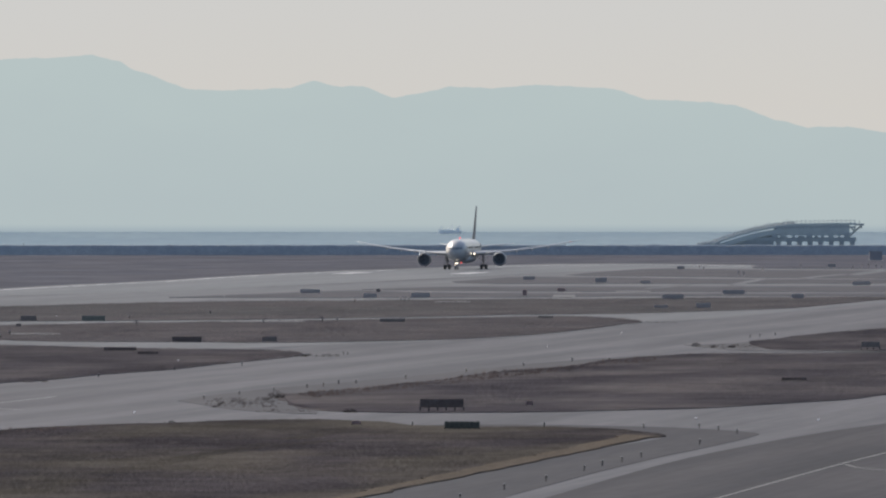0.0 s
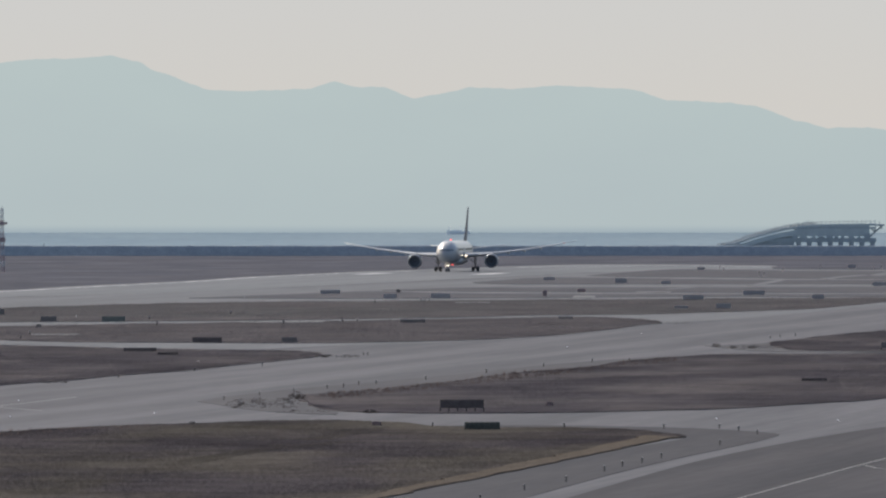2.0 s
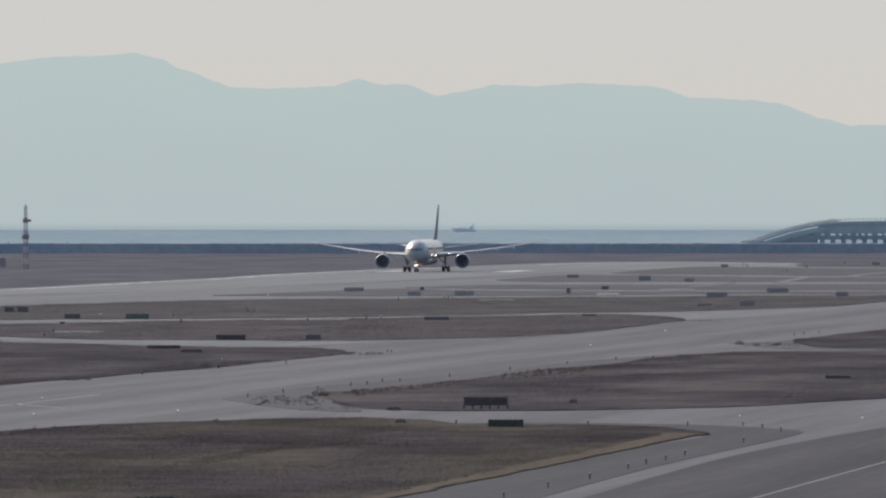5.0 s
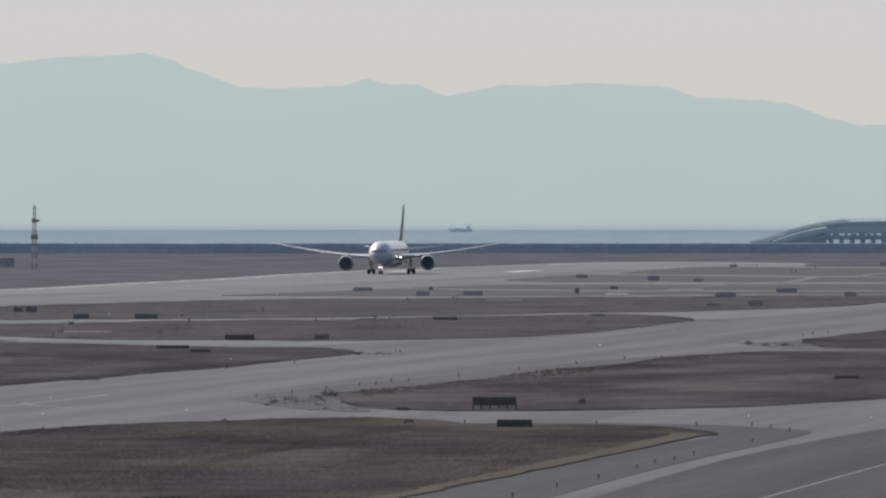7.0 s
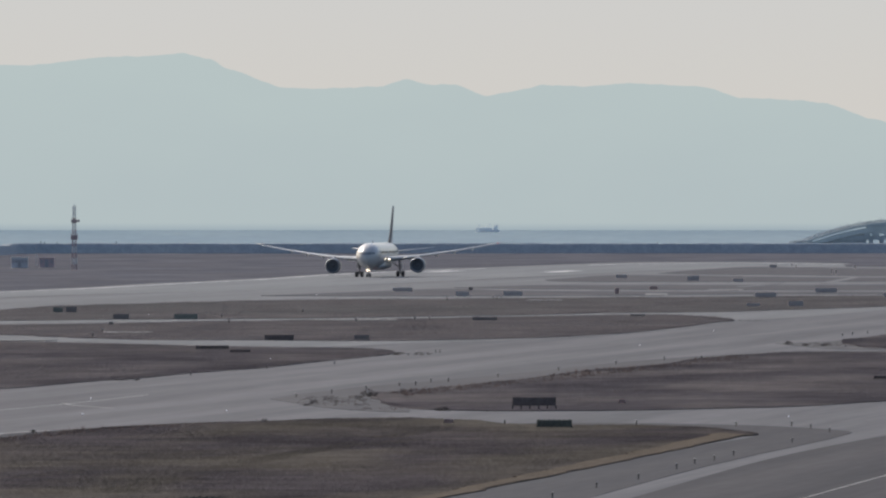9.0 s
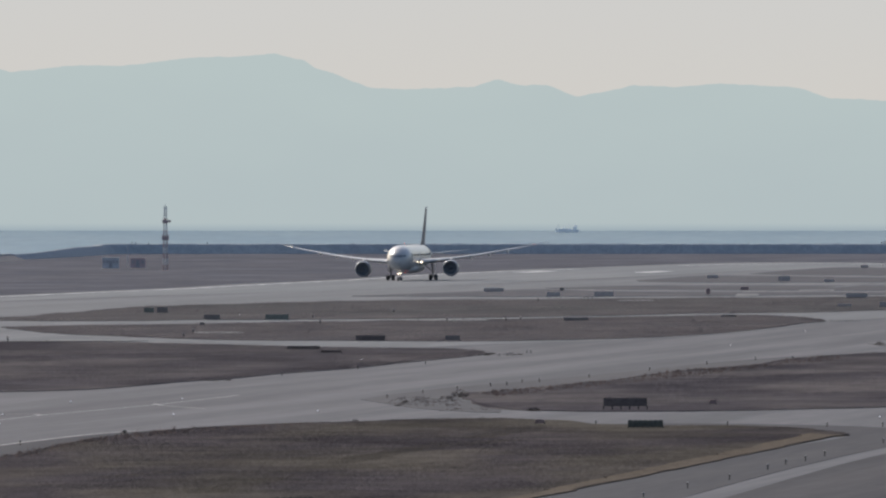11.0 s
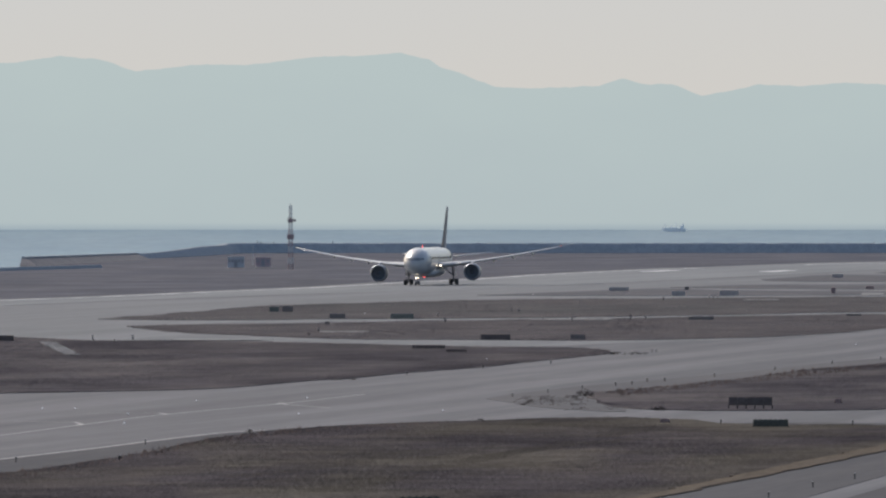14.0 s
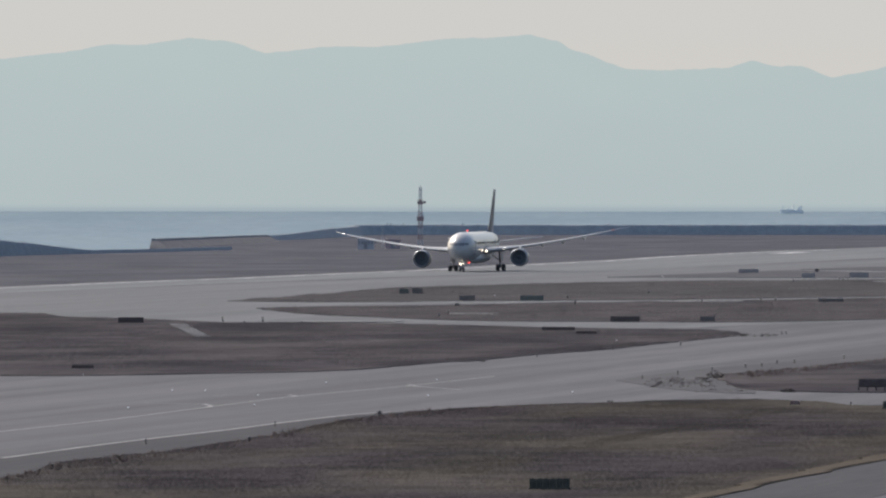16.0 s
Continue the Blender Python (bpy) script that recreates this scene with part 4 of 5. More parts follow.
# ---- signs ----
def sign_board(at, w, h, mat, label, legs=True, caps=False):
    """A guidance board seen from behind: panels side by side in a frame on short legs."""
    t = thing("guidance_sign", label, "sign", at, group="airfield guidance signs")
    leg = 0.3 * h if legs else 0.04
    n = max(1, round(w / (0.42 if caps else 0.8)))
    step = w / n
    for i in range(n):
        x = -w / 2 + i * step
        part("panel", box(x + 0.006, -0.12, leg, x + step - 0.006, 0.12, h, bevel=0.008), mat, t)
        if caps:
            part("cap", box(x + step * 0.4, -0.1, h + 0.002, x + step * 0.6, 0.1, h + 0.06, bevel=0.008), mat, t)
    part("frame_rail", box(-w / 2 - 0.03, -0.16, h * 0.55, w / 2 + 0.03, -0.123, h * 0.62, bevel=0.008), mat, t)
    for i in range(n + 1):
        x = -w / 2 + i * step
        part("leg", box(x - 0.05, -0.06, 0, x + 0.05, 0.06, leg + 0.05, bevel=0.01), M_DARKMETAL, t)
    return t


def place_signs(rows):
    """Rows: plan place, width, height, colour, raised on legs, capped."""
    for x, y, w, h, kind, legs, caps in rows:
        mat = {"d": M_SIGNBACK, "g": M_SIGNGREEN, "b": M_SIGNGREY, "r": M_RUST, "m": M_SIGNMID, "e": M_SIGNFARGREEN}[kind]
        word = {"d": "haze-lifted dark", "g": "dark green", "b": "grey", "r": "rust-brown", "m": "haze-paled grey-brown", "e": "haze-paled green"}[kind]
        size = "long" if w > 3 else "short" if w > 1.4 else "small square"
        sign_board((x, y, 0.08), w, h, mat, f"{size} {word} guidance sign {'raised on legs over' if legs else 'standing low in'} dry grass", legs, caps)


# signs beside the near taxiways
place_signs((
    (1.6, 1139, 2.94, 0.62, "g", False, True),
    (-0.1, 1234, 3.96, 1.08, "d", True, False),
    (37.2, 1437, 2.63, 0.30, "d", False, True),
    (-40.8, 1713, 4.14, 0.43, "d", False, True),
    (-36.5, 1677, 2.51, 0.28, "d", False, True),
    (54.4, 1726, 2.37, 1.01, "m", True, False),
    (-81.0, 1374, 2.18, 0.34, "d", False, False),
    (-20.7, 846, 2.50, 0.67, "g", False, True),
    (-7.4, 1159, 0.77, 0.34, "r", False, False),
    (8.1, 1268, 0.58, 0.37, "r", False, False),
))
# signs between the taxiways and the runway
place_signs((
    (38.0, 2364, 2.36, 0.49, "b", False, False),
    (45.4, 2364, 2.56, 0.89, "b", False, False),
    (-7.8, 2101, 3.85, 0.53, "m", False, False),
    (16.4, 2169, 2.35, 0.32, "m", False, False),
    (-34.2, 1811, 3.92, 0.75, "d", False, False),
    (-23.3, 1818, 1.97, 0.68, "m", False, False),
    (-54.4, 2111, 3.61, 0.88, "e", False, False),
    (-64.8, 2120, 2.47, 0.80, "m", False, False),
    (-63.5, 2029, 0.68, 0.42, "m", False, False),
    (-99.6, 1798, 3.37, 0.75, "d", False, False),
    (-78.9, 2241, 1.59, 0.84, "e", False, False),
    (-76.7, 2241, 1.77, 0.93, "m", False, False),
))
# signs far along the runway
place_signs((
    (-26.6, 2717, 3.96, 0.79, "b", False, False),
    (-13.9, 2584, 2.58, 0.97, "b", False, False),
    (-4.3, 2598, 3.68, 0.97, "b", False, False),
    (-13.1, 2749, 0.80, 0.69, "m", False, False),
    (16.0, 2656, 0.77, 1.11, "r", False, False),
    (35.5, 3050, 2.67, 1.14, "b", False, False),
    (20.0, 3152, 2.63, 0.79, "b", False, False),
    (45.0, 3011, 2.26, 0.75, "b", False, False),
    (57.6, 2686, 4.25, 0.90, "b", False, False),
    (43.6, 2570, 3.96, 0.86, "b", False, False),
    (67.6, 2584, 2.37, 0.86, "b", False, False),
    (91.2, 2955, 3.94, 0.86, "b", False, False),
    (105.9, 3694, 2.15, 0.92, "b", False, False),
    (63.3, 3609, 1.95, 0.75, "b", False, False),
    (24.1, 2765, 1.61, 0.69, "r", False, False),
))


# ---- edge lights ----
def edge_light(at):
    t = thing("edge_light", "black taxiway edge light on a short stem", "light", at, group="taxiway edge lights")
    part("base", rod((0, 0, 0), (0, 0, 0.04), 0.09, 0.07, 10), M_DARKMETAL, t)
    part("stem", rod((0, 0, 0.04), (0, 0, 0.26), 0.035, n=8), M_DARKMETAL, t)
    part("head", rod((0, 0, 0.26), (0, 0, 0.35), 0.055, 0.07, 10), M_DARKMETAL, t)
    part("lens", rod((0, 0, 0.35), (0, 0, 0.40), 0.055, 0.03, 10), M_LAMPGLASS, t, "pale glass lens")
    return t


def place_lights(spots):
    one = None
    for x, y in spots:
        if one is None:
            one = edge_light((x, y, 0.03))
        else:
            copy_thing(one, pose(x, y, 0.03))


place_lights((
    (-20.1, 1339), (-17.0, 1363), (-13.9, 1387), (-12.3, 1395), (-10.9, 1416), (-9.1, 1420),
    (-4.0, 1455), (2.6, 1511), (9.3, 1566), (15.3, 1608), (19.8, 1614), (-23.1, 1310),
    (-23.2, 1566), (-37.3, 1468), (-30.2, 1525), (-14.5, 1653), (-12.3, 1677), (-11.8, 1677),
    (-15.4, 1647), (8.6, 1153), (17.0, 1148), (-2.6, 1156),
))
place_lights((
    (21.7, 1148), (23.1, 1137), (24.3, 1120), (20.3, 1072), (1.1, 876), (4.1, 907),
    (7.1, 934), (10.1, 969), (11.6, 987), (13.2, 1000), (14.9, 1019), (-53.8, 991),
    (-47.5, 1062), (-41.1, 1110), (-46.5, 997), (-55.3, 904), (-87.3, 1798), (-84.2, 1791),
    (-82.6, 1811), (42.5, 1876), (44.2, 1891), (46.7, 1906),
))


for x, y in ((-88.5, 1820), (-83.1, 1820), (-61.2, 1916), (-60.8, 1863), (-46.5, 2058), (-49.8, 2152), (-38.5, 2244), (-27.6, 2085), (-18.7, 2104), (-16.5, 2113), (-7.9, 2533), (-7.1, 2519), (-6.3, 2533), (-16.2, 2493)):
    m = thing("taxi_lamp", "dark taxiway lamp on a slim post in dry grass", "light", (x, y, 0.06), group="far taxiway lamps")
    part("post", rod((0, 0, 0), (0, 0, 0.42), 0.05, n=8), M_DARKMETAL, m)
    part("head", box(-0.2, -0.1, 0.42, 0.2, 0.1, 0.58, bevel=0.03), M_SIGNGREY, m, "grey lamp head")


def inset_light(at):
    t = thing("inset_light", "small pale taxiway light set in the paving", "light", at, group="inset taxiway lights")
    part("ring", rod((0, 0, 0), (0, 0, 0.03), 0.12, 0.1, 12), M_DARKMETAL, t)
    part("lens", rod((0, 0, 0.03), (0, 0, 0.11), 0.065, 0.04, 12), M_LAMPWHITE, t, "bright white lens")
    return t


M_LAMPWHITE = glowing("white_lamp_glow", (0.9, 0.92, 1.0), 0.4)
first = None
for x, y in (
    (-64.6, 1234), (-61.6, 1234), (-55.5, 1206), (-53.5, 1156), (-40.3, 1206), (-42.6, 1299),
    (-27.9, 1225), (13.5, 1758), (22.3, 1194), (32.8, 1185), (-42.4, 2627), (-17.2, 3528),
    (-78.4, 1330), (-63.0, 2209), (-63.5, 1142), (-31.4, 1608), (25.5, 1938), (-52.5, 1281),
):
    if first is None:
        first = inset_light((x, y, 0.045))
    else:
        copy_thing(first, pose(x, y, 0.045))

for x, y, h in (
    (-162.8, 4464, 0.7),
    (-161.6, 4464, 0.5),
    (-157.4, 4464, 0.4),
    (-138.0, 4464, 0.6),
    (-90.0, 4464, 0.3),
    (40.2, 4464, 0.4),
):
    t = thing("wall_post", "small dark post on top of the sea wall", "post", (x, y, 3.1), group="posts on the sea wall")
    part("shaft", rod((0, 0, 0), (0, 0, h), 0.12, n=8), M_PIERDARK, t)
    part("head", box(-0.2, -0.15, h, 0.2, 0.15, h + 0.25, bevel=0.03), M_PIERDARK, t)

for x, y, h in (
    (68.8, 3637, 0.5),
    (68.3, 3555, 0.6),
    (73.3, 3306, 0.7),
    (72.7, 3330, 0.8),
    (97.4, 3694, 0.5),
    (108.3, 3582, 0.6),
    (112.3, 3637, 0.7),
    (115.0, 3665, 0.8),
    (117.0, 3665, 0.5),
    (116.7, 3609, 0.6),
    (83.2, 3528, 0.7),
):
    t = thing("marker_post", "small dark marker post far across the airfield", "post", (x, y, 0.08), group="far marker posts")
    part("shaft", rod((0, 0, 0), (0, 0, h), 0.1, n=8), M_SIGNGREY, t)
    part("head", box(-0.22, -0.15, h, 0.22, 0.15, h + 0.3, bevel=0.03), M_SIGNGREY, t)

# bushes and weeds on the field tips
for i, (x, y, r, h) in enumerate((
    (-16.1, 1313, 0.71, 0.77),
    (-8.4, 1228, 0.56, 0.36),
    (32.9, 1764, 0.51, 0.59),
    (34.9, 1751, 0.36, 0.36),
    (-16.8, 1653, 0.41, 0.34),
    (-41.3, 1115, 0.23, 0.28),
    (-21.2, 1257, 0.21, 0.21),
    (-23.4, 1170, 0.24, 0.29),
    (37.3, 1751, 0.44, 0.36),
    (-17.0, 1302, 0.33, 0.33),
)):
    bush("bush", (x, y, 0.06), r, h, i, "dry dark bush at the edge of the paving")
rng = random.Random(5)
bm = bmesh.new()
for cx, cy, sx, sy, count in (
    (-18.4, 1285, 3.2, 28, 110),
    (-20.7, 1292, 1.6, 21, 45),
    (37.2, 1764, 2.9, 20, 50),
    (-15.5, 1665, 2.8, 12, 40),
    (-43.2, 1433, 1.8, 7, 20),
    (-14.6, 1238, 2.6, 6, 20),
    (33.8, 2101, 2.2, 9, 12),
):
    for k in range(count):
        clump(bm, (cx + rng.uniform(-sx, sx), cy + rng.uniform(-sy, sy), 0.0), rng.uniform(0.14, 0.42), rng.uniform(0.07, 0.24), rng, 14)
tagged(part("weeds", bm, M_BUSH), "scattered dark weeds in the paving joints", "weeds", kind="stuff")


# ---- airliner ----
def ring_y(y, rx, rz, cz, n=36, cx=0.0):
    return [(cx + rx * math.cos(2 * math.pi * i / n), y, cz + rz * math.sin(2 * math.pi * i / n)) for i in range(n)]


def fuselage_section(y):
    """Half width, half height and centre height of the body, y metres behind the nose wheel."""
    s = y + 5.2
    if s < 6.5:
        k = math.sqrt(max(0.0, 1 - (1 - s / 6.5) ** 2.1))
        return 2.88 * k, 2.95 * k, 5.1 - 0.5 * (1 - s / 6.5) ** 1.6
    if s < 37:
        return 2.88, 2.95, 5.1
    k = (s - 37) / 19.7
    return 2.88 * (1 - k ** 1.7) + 0.25 * k, 2.95 * (1 - k ** 1.6) + 0.35 * k, 5.1 + 1.75 * k ** 1.4


def aerofoil(y0, chord, thick, n=9):
    """Plan offsets behind y0 and heights of a wing section, upper side then lower side."""
    out = []
    for i in range(n):
        s = 0.5 - 0.5 * math.cos(math.pi * i / (n - 1))
        out.append((y0 + chord * s, thick * 2.6 * (math.sqrt(s) * (1 - s) + 0.05 * s * (1 - s))))
    low = [(y, -0.75 * z) for y, z in out[1:-1]]
    return out + low[::-1]


def wing_line(a):
    """Leading edge, chord, height and thickness of the wing, a metres from the middle."""
    lead = 11.5 + (a - 2.2) * 0.62 + max(0.0, a - 26.5) ** 2 * 0.19
    if a < 9.5:
        chord = 13.2 - (a - 2.2) * 0.80
    elif a < 26.5:
        chord = 7.36 - (a - 9.5) * 0.27
    else:
        chord = max(0.5, 2.77 - (a - 26.5) * 0.64)
    z = 4.05 + 0.085 * (a - 2.2) + 0.0026 * (a - 2.2) ** 2
    return lead, chord, z, 0.135 * chord * (1.0 if a < 9.5 else 0.8)


def airliner():
    p = thing("airliner", "white twin-engine airliner on its take-off roll", "aircraft")
    ys = [-5.19, -5.1, -4.9, -4.6, -4.2, -3.7, -3, -2, -1, 0.5, 2, 4, 5.8, 8, 12, 16, 20, 24, 28, 31.8, 34, 36, 38, 40, 42, 44, 46, 48, 49.5, 50.8, 51.4]
    body = part("fuselage", loft([ring_y(y, *fuselage_section(y)) for y in ys]), M_WHITE, p, smooth=True)
    belly = part("belly_fairing", loft([ring_y(y, rx, rz, cz) for y, rx, rz, cz in ((9, 0.4, 0.3, 2.5), (11, 2.2, 1.0, 2.75), (14, 2.95, 1.45, 3.05), (20, 3.05, 1.5, 3.1), (25, 2.8, 1.35, 3.0), (29, 0.6, 0.4, 2.6))]), M_GREYPAINT, p, "grey belly fairing", smooth=True)
    # windscreen: dark panes lying on the nose
    def nose_y(x, z):
        lo, hi = -5.15, 6.0
        for _ in range(30):
            mid = (lo + hi) / 2
            rx, rz, cz = fuselage_section(mid)
            lo, hi = (lo, mid) if (x / rx) ** 2 + ((z - cz) / rz) ** 2 < 1 else (mid, hi)
        return hi

    for x0, x1, z0, z1 in ((-1.95, -1.3, 5.4, 5.85), (-1.22, -0.06, 5.3, 5.9), (0.06, 1.22, 5.3, 5.9), (1.3, 1.95, 5.4, 5.85)):
        bm = bmesh.new()
        grid = [[bm.verts.new((x, nose_y(x, z) - 0.04, z + 0.02)) for x in np.linspace(x0, x1, 7)] for z in np.linspace(z0, z1, 4)]
        for j in range(3):
            for k in range(6):
                bm.faces.new((grid[j][k], grid[j][k + 1], grid[j + 1][k + 1], grid[j + 1][k]))
        part("windscreen_pane", bm, M_GLASS, body, "dark windscreen pane", smooth=True)
    # cabin windows and doors on both sides
    for side in (-1, 1):
        for i in range(44):
            y = 3.2 + i * 0.86
            if 15.0 < y < 16.4 or 30.0 < y < 31.2:
                continue
            rx, rz, cz = fuselage_section(y)
            x = side * rx * math.sqrt(1 - 0.22 ** 2)
            part("cabin_window", box(min(x - 0.02 * side, x + 0.035 * side), y - 0.15, cz + 0.42, max(x - 0.02 * side, x + 0.035 * side), y + 0.15, cz + 0.9, bevel=0.012), M_WINDOW, body)
        for y in (1.4, 15.7, 30.6, 40.5):
            rx, rz, cz = fuselage_section(y)
            x = side * rx
            part("cabin_door", box(min(x - 0.25 * side, x + 0.03 * side), y - 0.5, cz - 0.75, max(x - 0.25 * side, x + 0.03 * side), y + 0.5, cz + 1.1, bevel=0.02), M_WHITE, body, "white cabin door")
    # wings
    for side in (-1, 1):
        spans = [2.0, 4, 6.5, 9.5, 13, 17, 21, 24.5, 26.5, 27.8, 28.9, 29.8, 30.4]
        rings = []
        for a in spans:
            lead, chord, z, thick = wing_line(a)
            rings.append([(side * a, y, z + dz) for y, dz in aerofoil(lead, chord, thick * 0.42)])
        wing = part("wing", loft(rings), M_WINGPAINT, p, "light grey swept wing bending upward", smooth=True)
        lead_rings = []
        for a in spans[2:]:
            lead, chord, z, thick = wing_line(a)
            r = 0.04 + thick * 0.055
            lead_rings.append([(side * a, lead - 0.03 + r * math.cos(t), z + r * math.sin(t)) for t in [2 * math.pi * i / 8 for i in range(8)]])
        part("leading_edge", loft(lead_rings), M_LIP, wing, "bare metal leading edge", smooth=True)
        for a in (7.2, 13.5, 17.5, 21.5):
            lead, chord, z, thick = wing_line(a)
            yb = lead + chord * 0.55
            part("flap_fairing", loft([ring_y(yb + dy, r, r * 1.3, z - 0.35, 10, side * a) for dy, r in ((0, 0.05), (0.8, 0.2), (2.2, 0.26), (3.4, 0.16), (4.2, 0.03))]), M_WINGPAINT, wing, smooth=True)
        lead, chord, z, thick = wing_line(27.6)
        part("wingtip_light", box(side * 27.6 - 0.16, lead - 0.22, z - 0.05, side * 27.6 + 0.16, lead - 0.07, z + 0.13, bevel=0.03), M_REDLIGHT if side > 0 else M_LAMPGLASS, wing, "wingtip light")
        lead, chord, z, thick = wing_line(3.4)
        lamp = part("landing_light", rod((side * 3.5, lead - 0.24, z - 0.02), (side * 3.5, lead - 0.12, z - 0.02), 0.16 if side > 0 else 0.1, n=14), M_LIGHT if side > 0 else M_LAMPGLASS, wing, "wing root landing light")
        if side > 0:
            part("root_light", rod((2.75, lead - 1.35, z + 0.1), (2.75, lead - 1.2, z + 0.1), 0.1, n=12), M_LIGHT, wing, "small wing root light")
        # tailplane
        rings = []
        for a in (0.5, 2, 5, 8, 9.6, 9.95):
            lead = 43.2 + (a - 0.5) * 0.78 + max(0, a - 9.2) * 1.2
            chord = 6.2 - (a - 0.5) * 0.44 - max(0, a - 9.2) * 0.9
            rings.append([(side * a, y, 5.72 + 0.104 * a + dz) for y, dz in aerofoil(lead, chord, 0.035 * chord)])
        tail = part("tailplane", loft(rings), M_WINGPAINT, p, "light grey tailplane", smooth=True)
        edge_rings = []
        for a in (2.2, 5, 8, 9.6):
            lead = 43.2 + (a - 0.5) * 0.78 + max(0, a - 9.2) * 1.2
            r = 0.13 - 0.006 * a
            edge_rings.append([(side * a, lead - 0.03 + r * math.cos(t), 5.72 + 0.104 * a + r * math.sin(t)) for t in [2 * math.pi * i / 8 for i in range(8)]])
        part("leading_edge", loft(edge_rings), M_LIP, tail, "bare metal leading edge", smooth=True)
        # engine
        ex, ez, ey = side * 10.05, 2.72, 12.4
        eng = part("engine", lathe_y([(ey + 0.25, 1.72), (ey + 0.9, 1.83), (ey + 1.8, 1.86), (ey + 3.2, 1.78), (ey + 4.6, 1.52), (ey + 5.2, 1.36), (ey + 5.15, 1.28), (ey + 3.6, 1.3), (ey + 0.9, 1.42)], 40, ex, ez), M_NACELLE, p, "dark blue-grey engine nacelle", smooth=True)
        part("intake_lip", lathe_y([(ey + 0.9, 1.41), (ey + 0.35, 1.45), (ey + 0.1, 1.52), (ey, 1.6), (ey + 0.06, 1.67), (ey + 0.26, 1.735)], 40, ex, ez), M_INTAKE, eng, "polished metal intake lip", smooth=True)
        part("fan_disc", lathe_y([(ey + 1.3, 0.02), (ey + 1.32, 1.41)], 32, ex, ez), M_FAN, eng, "dark fan")
        bm = bmesh.new()
        for k in range(18):
            a = 2 * math.pi * k / 18
            q = [bm.verts.new((ex + r * math.cos(a + da), ey + 1.2 + dy, ez + r * math.sin(a + da))) for r, da, dy in ((0.4, 0, 0), (1.4, 0.06, 0.0), (1.4, 0.2, 0.09), (0.4, 0.24, 0.09))]
            bm.faces.new(q)
        part("fan_blades", bm, M_FAN, eng, "grey fan blades")
        part("spinner", lathe_y([(ey + 0.55, 0.01), (ey + 0.7, 0.16), (ey + 1.0, 0.34), (ey + 1.25, 0.42)], 20, ex, ez), M_FAN, eng, "dark spinner", smooth=True)
        part("exhaust_core", lathe_y([(ey + 4.8, 0.95), (ey + 6.0, 0.7), (ey + 6.1, 0.55), (ey + 7.2, 0.05)], 24, ex, ez), M_STRUT, eng, "bare metal exhaust cone", smooth=True)
        lead, chord, z, thick = wing_line(9.85)
        part("pylon", loft([[(ex - w, y, z0), (ex + w, y, z0), (ex + w, y, z1), (ex - w, y, z1)] for y, w, z0, z1 in ((ey + 1.4, 0.05, 4.4, 4.62), (ey + 3.0, 0.25, 4.3, 5.0), (lead + 0.4, 0.28, 3.9, z + 0.15), (lead + 3.2, 0.2, 3.9, z - 0.1))]), M_WINGPAINT, p, "engine pylon")
        # main gear
        gx, gy = side * 4.9, 22.8
        gear = part("main_gear", rod((gx, gy, 0.75), (gx - side * 0.25, gy, 4.0), 0.17, 0.22, 12), M_STRUT, p, "grey main landing gear")
        part("side_brace", rod((gx - side * 0.05, gy, 1.9), (gx - side * 2.0, gy, 3.6), 0.11, n=8), M_STRUT, gear)
        part("drag_brace", rod((gx, gy, 1.8), (gx, gy - 1.9, 3.6), 0.1, n=8), M_STRUT, gear)
        part("bogie_beam", box(gx - 0.13, gy - 0.95, 0.52, gx + 0.13, gy + 0.95, 0.80, bevel=0.04), M_STRUT, gear)
        part("gear_door", box(gx + side * 0.42 - 0.04, gy - 0.9, 1.9, gx + side * 0.42 + 0.04, gy + 0.9, 3.9, bevel=0.03), M_GREYPAINT, gear, "grey gear door")
        for dy in (-0.74, 0.74):
            for dx in (-0.62, 0.62):
                tyre = part("wheel", lathe_x(gx + dx, gy + dy, 0.66, 0.66, 0.26), M_TYRE, gear, "black tyre", smooth=True)
    # fin and rudder
    rings = []
    for k in range(8):
        s = k / 7
        z = 7.3 + 9.5 * s
        lead = 40.0 + 10.2 * s - 1.5 * (1 - s) ** 6
        chord = 8.0 - 5.0 * s
        rings.append([(dz, y, z) for y, dz in aerofoil(lead, chord * 0.72, 0.020 * chord)])
    fin = part("fin", loft(rings), M_FIN, p, "grey tail fin", smooth=True)
    rings = []
    for k in range(8):
        s = k / 7
        z = 7.5 + 9.2 * s
        lead, chord = 40.0 + 10.2 * s, 8.0 - 5.0 * s
        t = 0.013 * chord
        rings.append([(-t, lead + chord * 0.725, z), (t, lead + chord * 0.725, z), (0.02, lead + chord, z), (-0.02, lead + chord, z)])
    part("rudder", loft(rings), M_RUDDER, fin, "pale grey rudder")
    # nose gear
    nose = part("nose_gear", rod((0, 0, 0.5), (0, 0.25, 3.2), 0.12, 0.15, 12), M_STRUT, p, "grey nose landing gear")
    for dx in (-0.34, 0.34):
        part("wheel", lathe_x(dx, 0, 0.5, 0.5, 0.18), M_TYRE, nose, "black tyre", smooth=True)
        part("gear_door", box(dx * 1.6 - 0.03, -0.9, 1.75, dx * 1.6 + 0.03, 0.7, 2.6, bevel=0.02), M_WHITE, nose, "white gear door")
    part("axle", rod((-0.34, 0, 0.5), (0.34, 0, 0.5), 0.08, n=8), M_STRUT, nose)
    part("taxi_light", rod((-0.22, -0.34, 1.62), (-0.22, -0.2, 1.62), 0.14, n=14), M_LIGHT, nose, "bright taxi light")
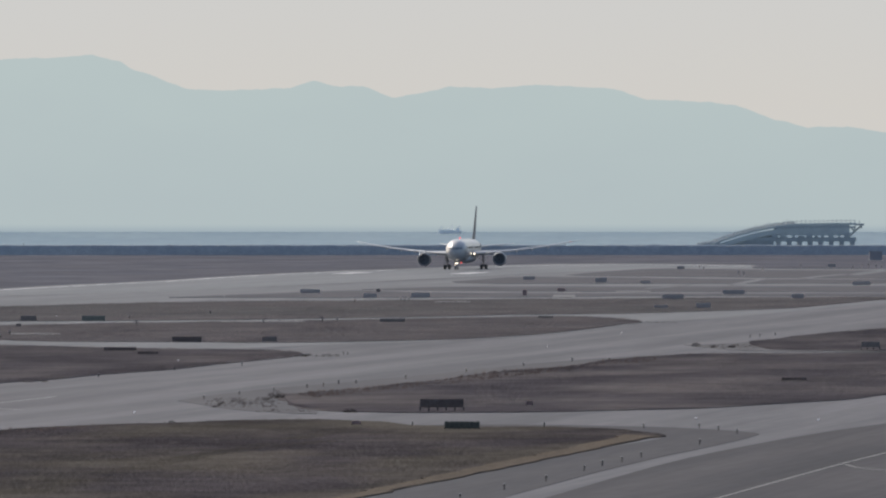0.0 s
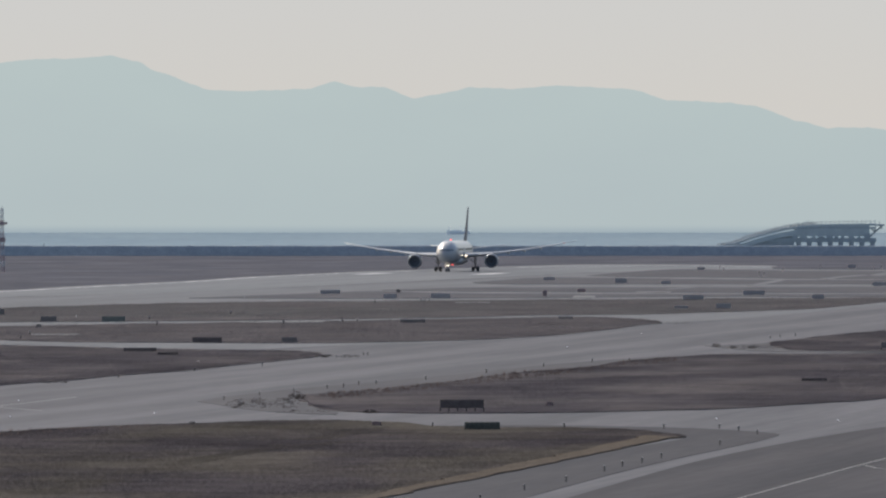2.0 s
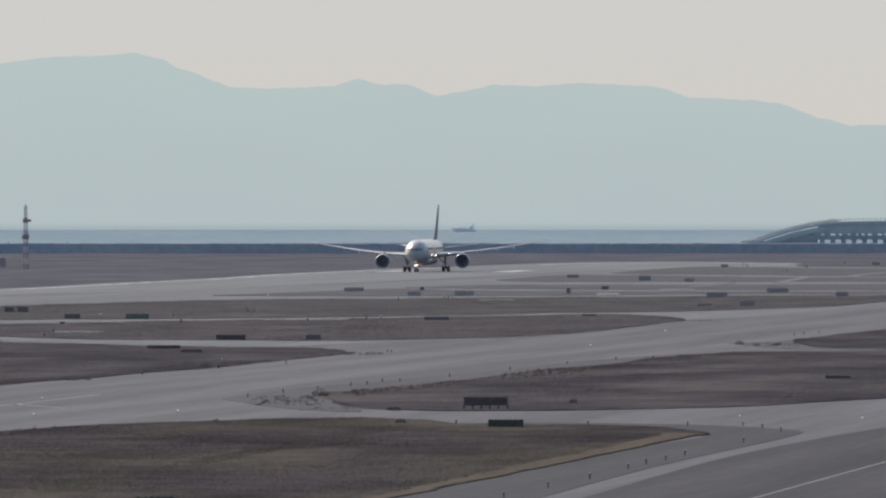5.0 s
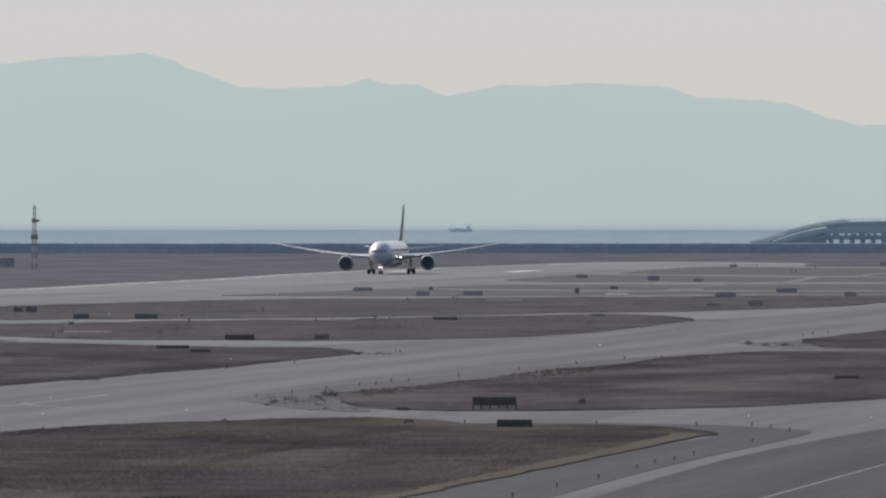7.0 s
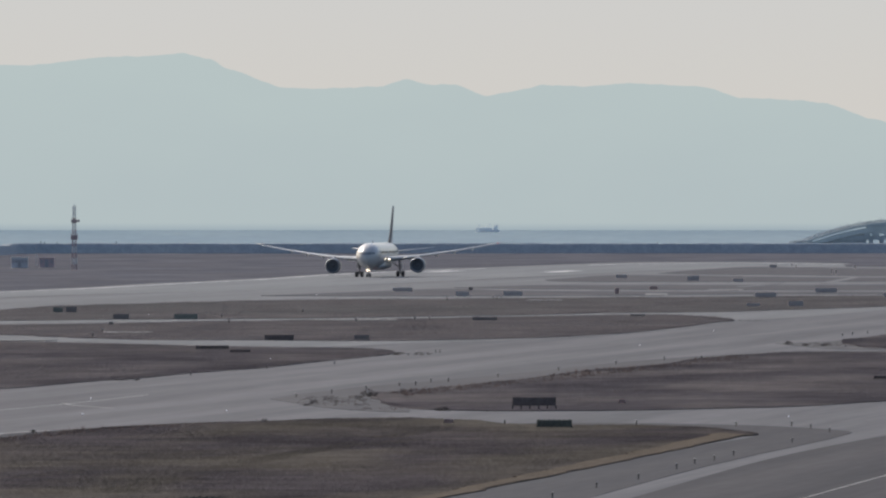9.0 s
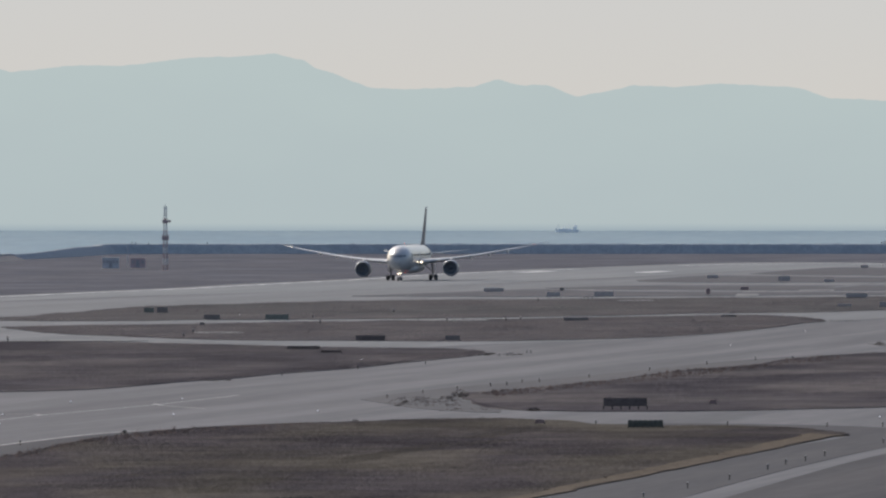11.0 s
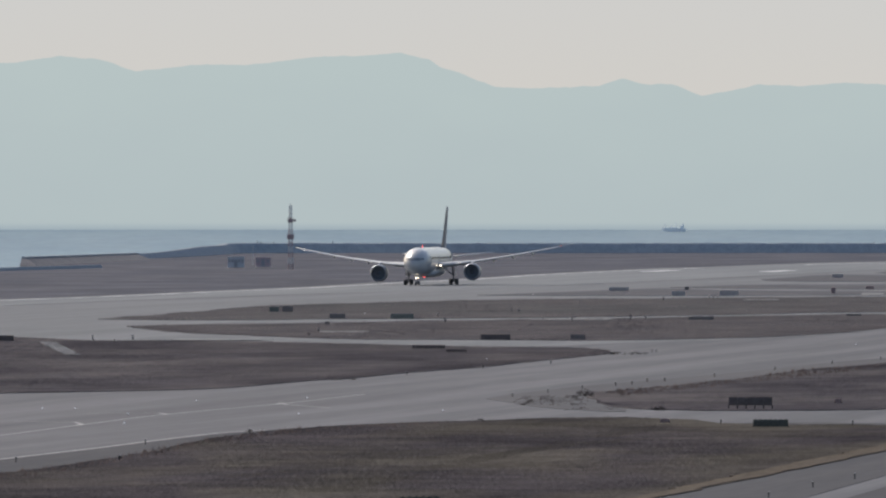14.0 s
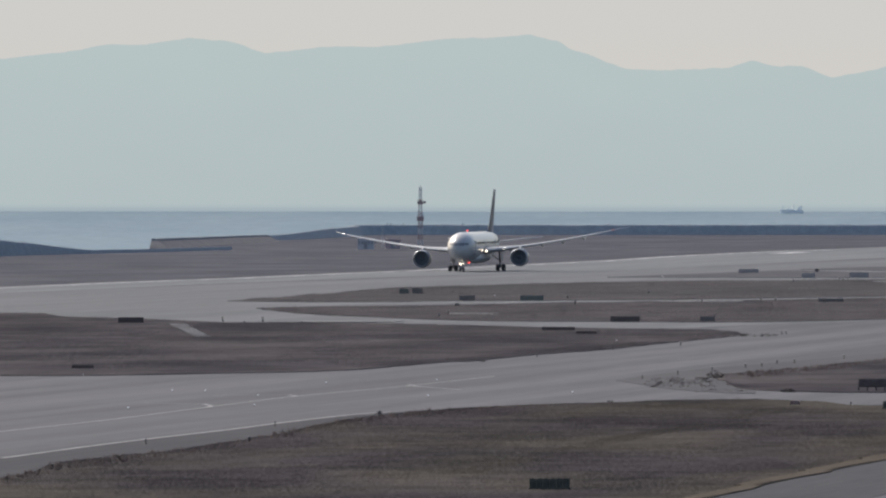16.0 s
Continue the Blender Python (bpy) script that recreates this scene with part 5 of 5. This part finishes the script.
    part("taxi_light", rod((0.27, -0.34, 1.66), (0.27, -0.2, 1.66), 0.10, n=14), M_LIGHT, nose, "bright taxi light")
    # rotating beacons on the roof and under the belly: a red lamp in a dark shield turns past the eye
    for bx, by, bz, up in ((0.0, 9.2, 8.1, 1), (0.35, 8.6, 2.0, -1)):
        beacon = part("beacon", rod((bx, by, bz), (bx, by, bz + 0.1 * up), 0.2, 0.18, 14), M_GREYPAINT, p, "beacon base")
        part("beacon_shield", box(bx - 0.14, by - 0.02, min(bz + 0.1 * up, bz + 0.38 * up), bx + 0.14, by + 0.14, max(bz + 0.1 * up, bz + 0.38 * up), bevel=0.02), M_GREYPAINT, beacon, "grey beacon shield")
        part("beacon_lamp", box(bx - 0.13, by - 0.06, min(bz + 0.11 * up, bz + 0.36 * up), bx + 0.13, by - 0.024, max(bz + 0.11 * up, bz + 0.36 * up), bevel=0.01), M_BEACON, beacon, "red beacon lamp")
    return p


def lathe_x(cx, cy, cz, r, w):
    """A tyre round an axis along x."""
    prof = ((-w * 0.6, r * 0.35), (-w, r * 0.55), (-w, r * 0.86), (-w * 0.7, r * 0.98), (0, r), (w * 0.7, r * 0.98), (w, r * 0.86), (w, r * 0.55), (w * 0.6, r * 0.35))
    n = 22
    return loft([[(cx + x, cy + q * math.cos(2 * math.pi * i / n), cz + q * math.sin(2 * math.pi * i / n)) for i in range(n)] for x, q in prof])


plane = airliner()


def ship():
    s = thing("cargo_ship", "faint hazy cargo ship far out at sea", "ship")
    part("hull", loft([[(x, -w, 0.9 + up), (x, w, 0.9 + up), (x, w * 0.8, -0.6), (x, -w * 0.8, -0.6)] for x, w, up in ((-4.2, 0.1, 0.5), (-3.2, 0.9, 0.3), (0, 1.1, 0), (3.4, 1.1, 0), (4.1, 0.7, 0.1))]), M_SHIP, s)
    part("bridge", box(2.0, -0.8, 0.902, 3.4, 0.8, 1.9, bevel=0.05), M_SHIP, s)
    part("hold", box(-2.2, -0.8, 0.902, 1.4, 0.8, 1.25, bevel=0.05), M_SHIP, s)
    part("mast", rod((2.7, 0, 1.9), (2.7, 0, 2.6), 0.1), M_SHIP, s)
    part("funnel", box(3.0, -0.3, 1.9, 3.5, 0.3, 2.5, bevel=0.05), M_SHIP, s)
    part("mast", rod((-3.2, 0, 1.1), (-3.2, 0, 2.6), 0.1), M_SHIP, s)
    part("mast", rod((0.6, 0, 1.2), (0.6, 0, 2.9), 0.1), M_SHIP, s)
    part("crane", rod((-1.0, 0, 1.25), (-0.8, 0, 2.1), 0.12), M_SHIP, s)
    return s


cargo_ship = ship()


def motions():
    # take-off roll: metres along a straight line, from a cubic in time
    heading = 6.080
    start = Vector((3.59, 3587.4, 0))
    ahead = Vector((-math.sin(radians(heading)), -math.cos(radians(heading)), 0))
    rows = []
    for i in range(33):
        t = i * 0.5
        s = -0.029 + 33.209 * t + 1.4182 * t ** 2 - 0.013660 * t ** 3
        at = start + ahead * s
        rows.append((t, pose(at.x, at.y, 0.042, 0, -0.35 - 0.04 * t, -heading)))
    walk(plane, rows)
    # the beacons turn once in 1.077 seconds
    for beacon in [c for c in plane.children if c.name.startswith("beacon")]:
        hub = sum((v.co for v in beacon.data.vertices), Vector()) / len(beacon.data.vertices)
        spin = []
        for i in range(81):
            t = i * 0.2
            spin.append((t, Matrix.Translation(hub) @ pose(0, 0, 0, 0, 0, 360 * (t - 2.0) / 1.077) @ Matrix.Translation(-hub)))
        walk(beacon, spin)
    # the wings bend upward as the lift grows
    for wing in [c for c in plane.children if c.name.startswith("wing")]:
        side = 1 if sum(v.co.x for v in wing.data.vertices) > 0 else -1
        root = Vector((side * 2.0, 15.0, 4.05))
        bend = []
        for t, droop in ((0.0, 1.8), (4.0, 1.4), (8.0, 0.8), (12.0, 0.1), (16.0, 0.0)):
            bend.append((t, Matrix.Translation(root) @ pose(0, 0, 0, 0, side * droop, 0) @ Matrix.Translation(-root)))
        walk(wing, bend)
    walk(cargo_ship, [(t, pose(2.58 - 2.15 * t, 4820, 6.2)) for t in (0.0, 8.0, 16.0)])


motions()
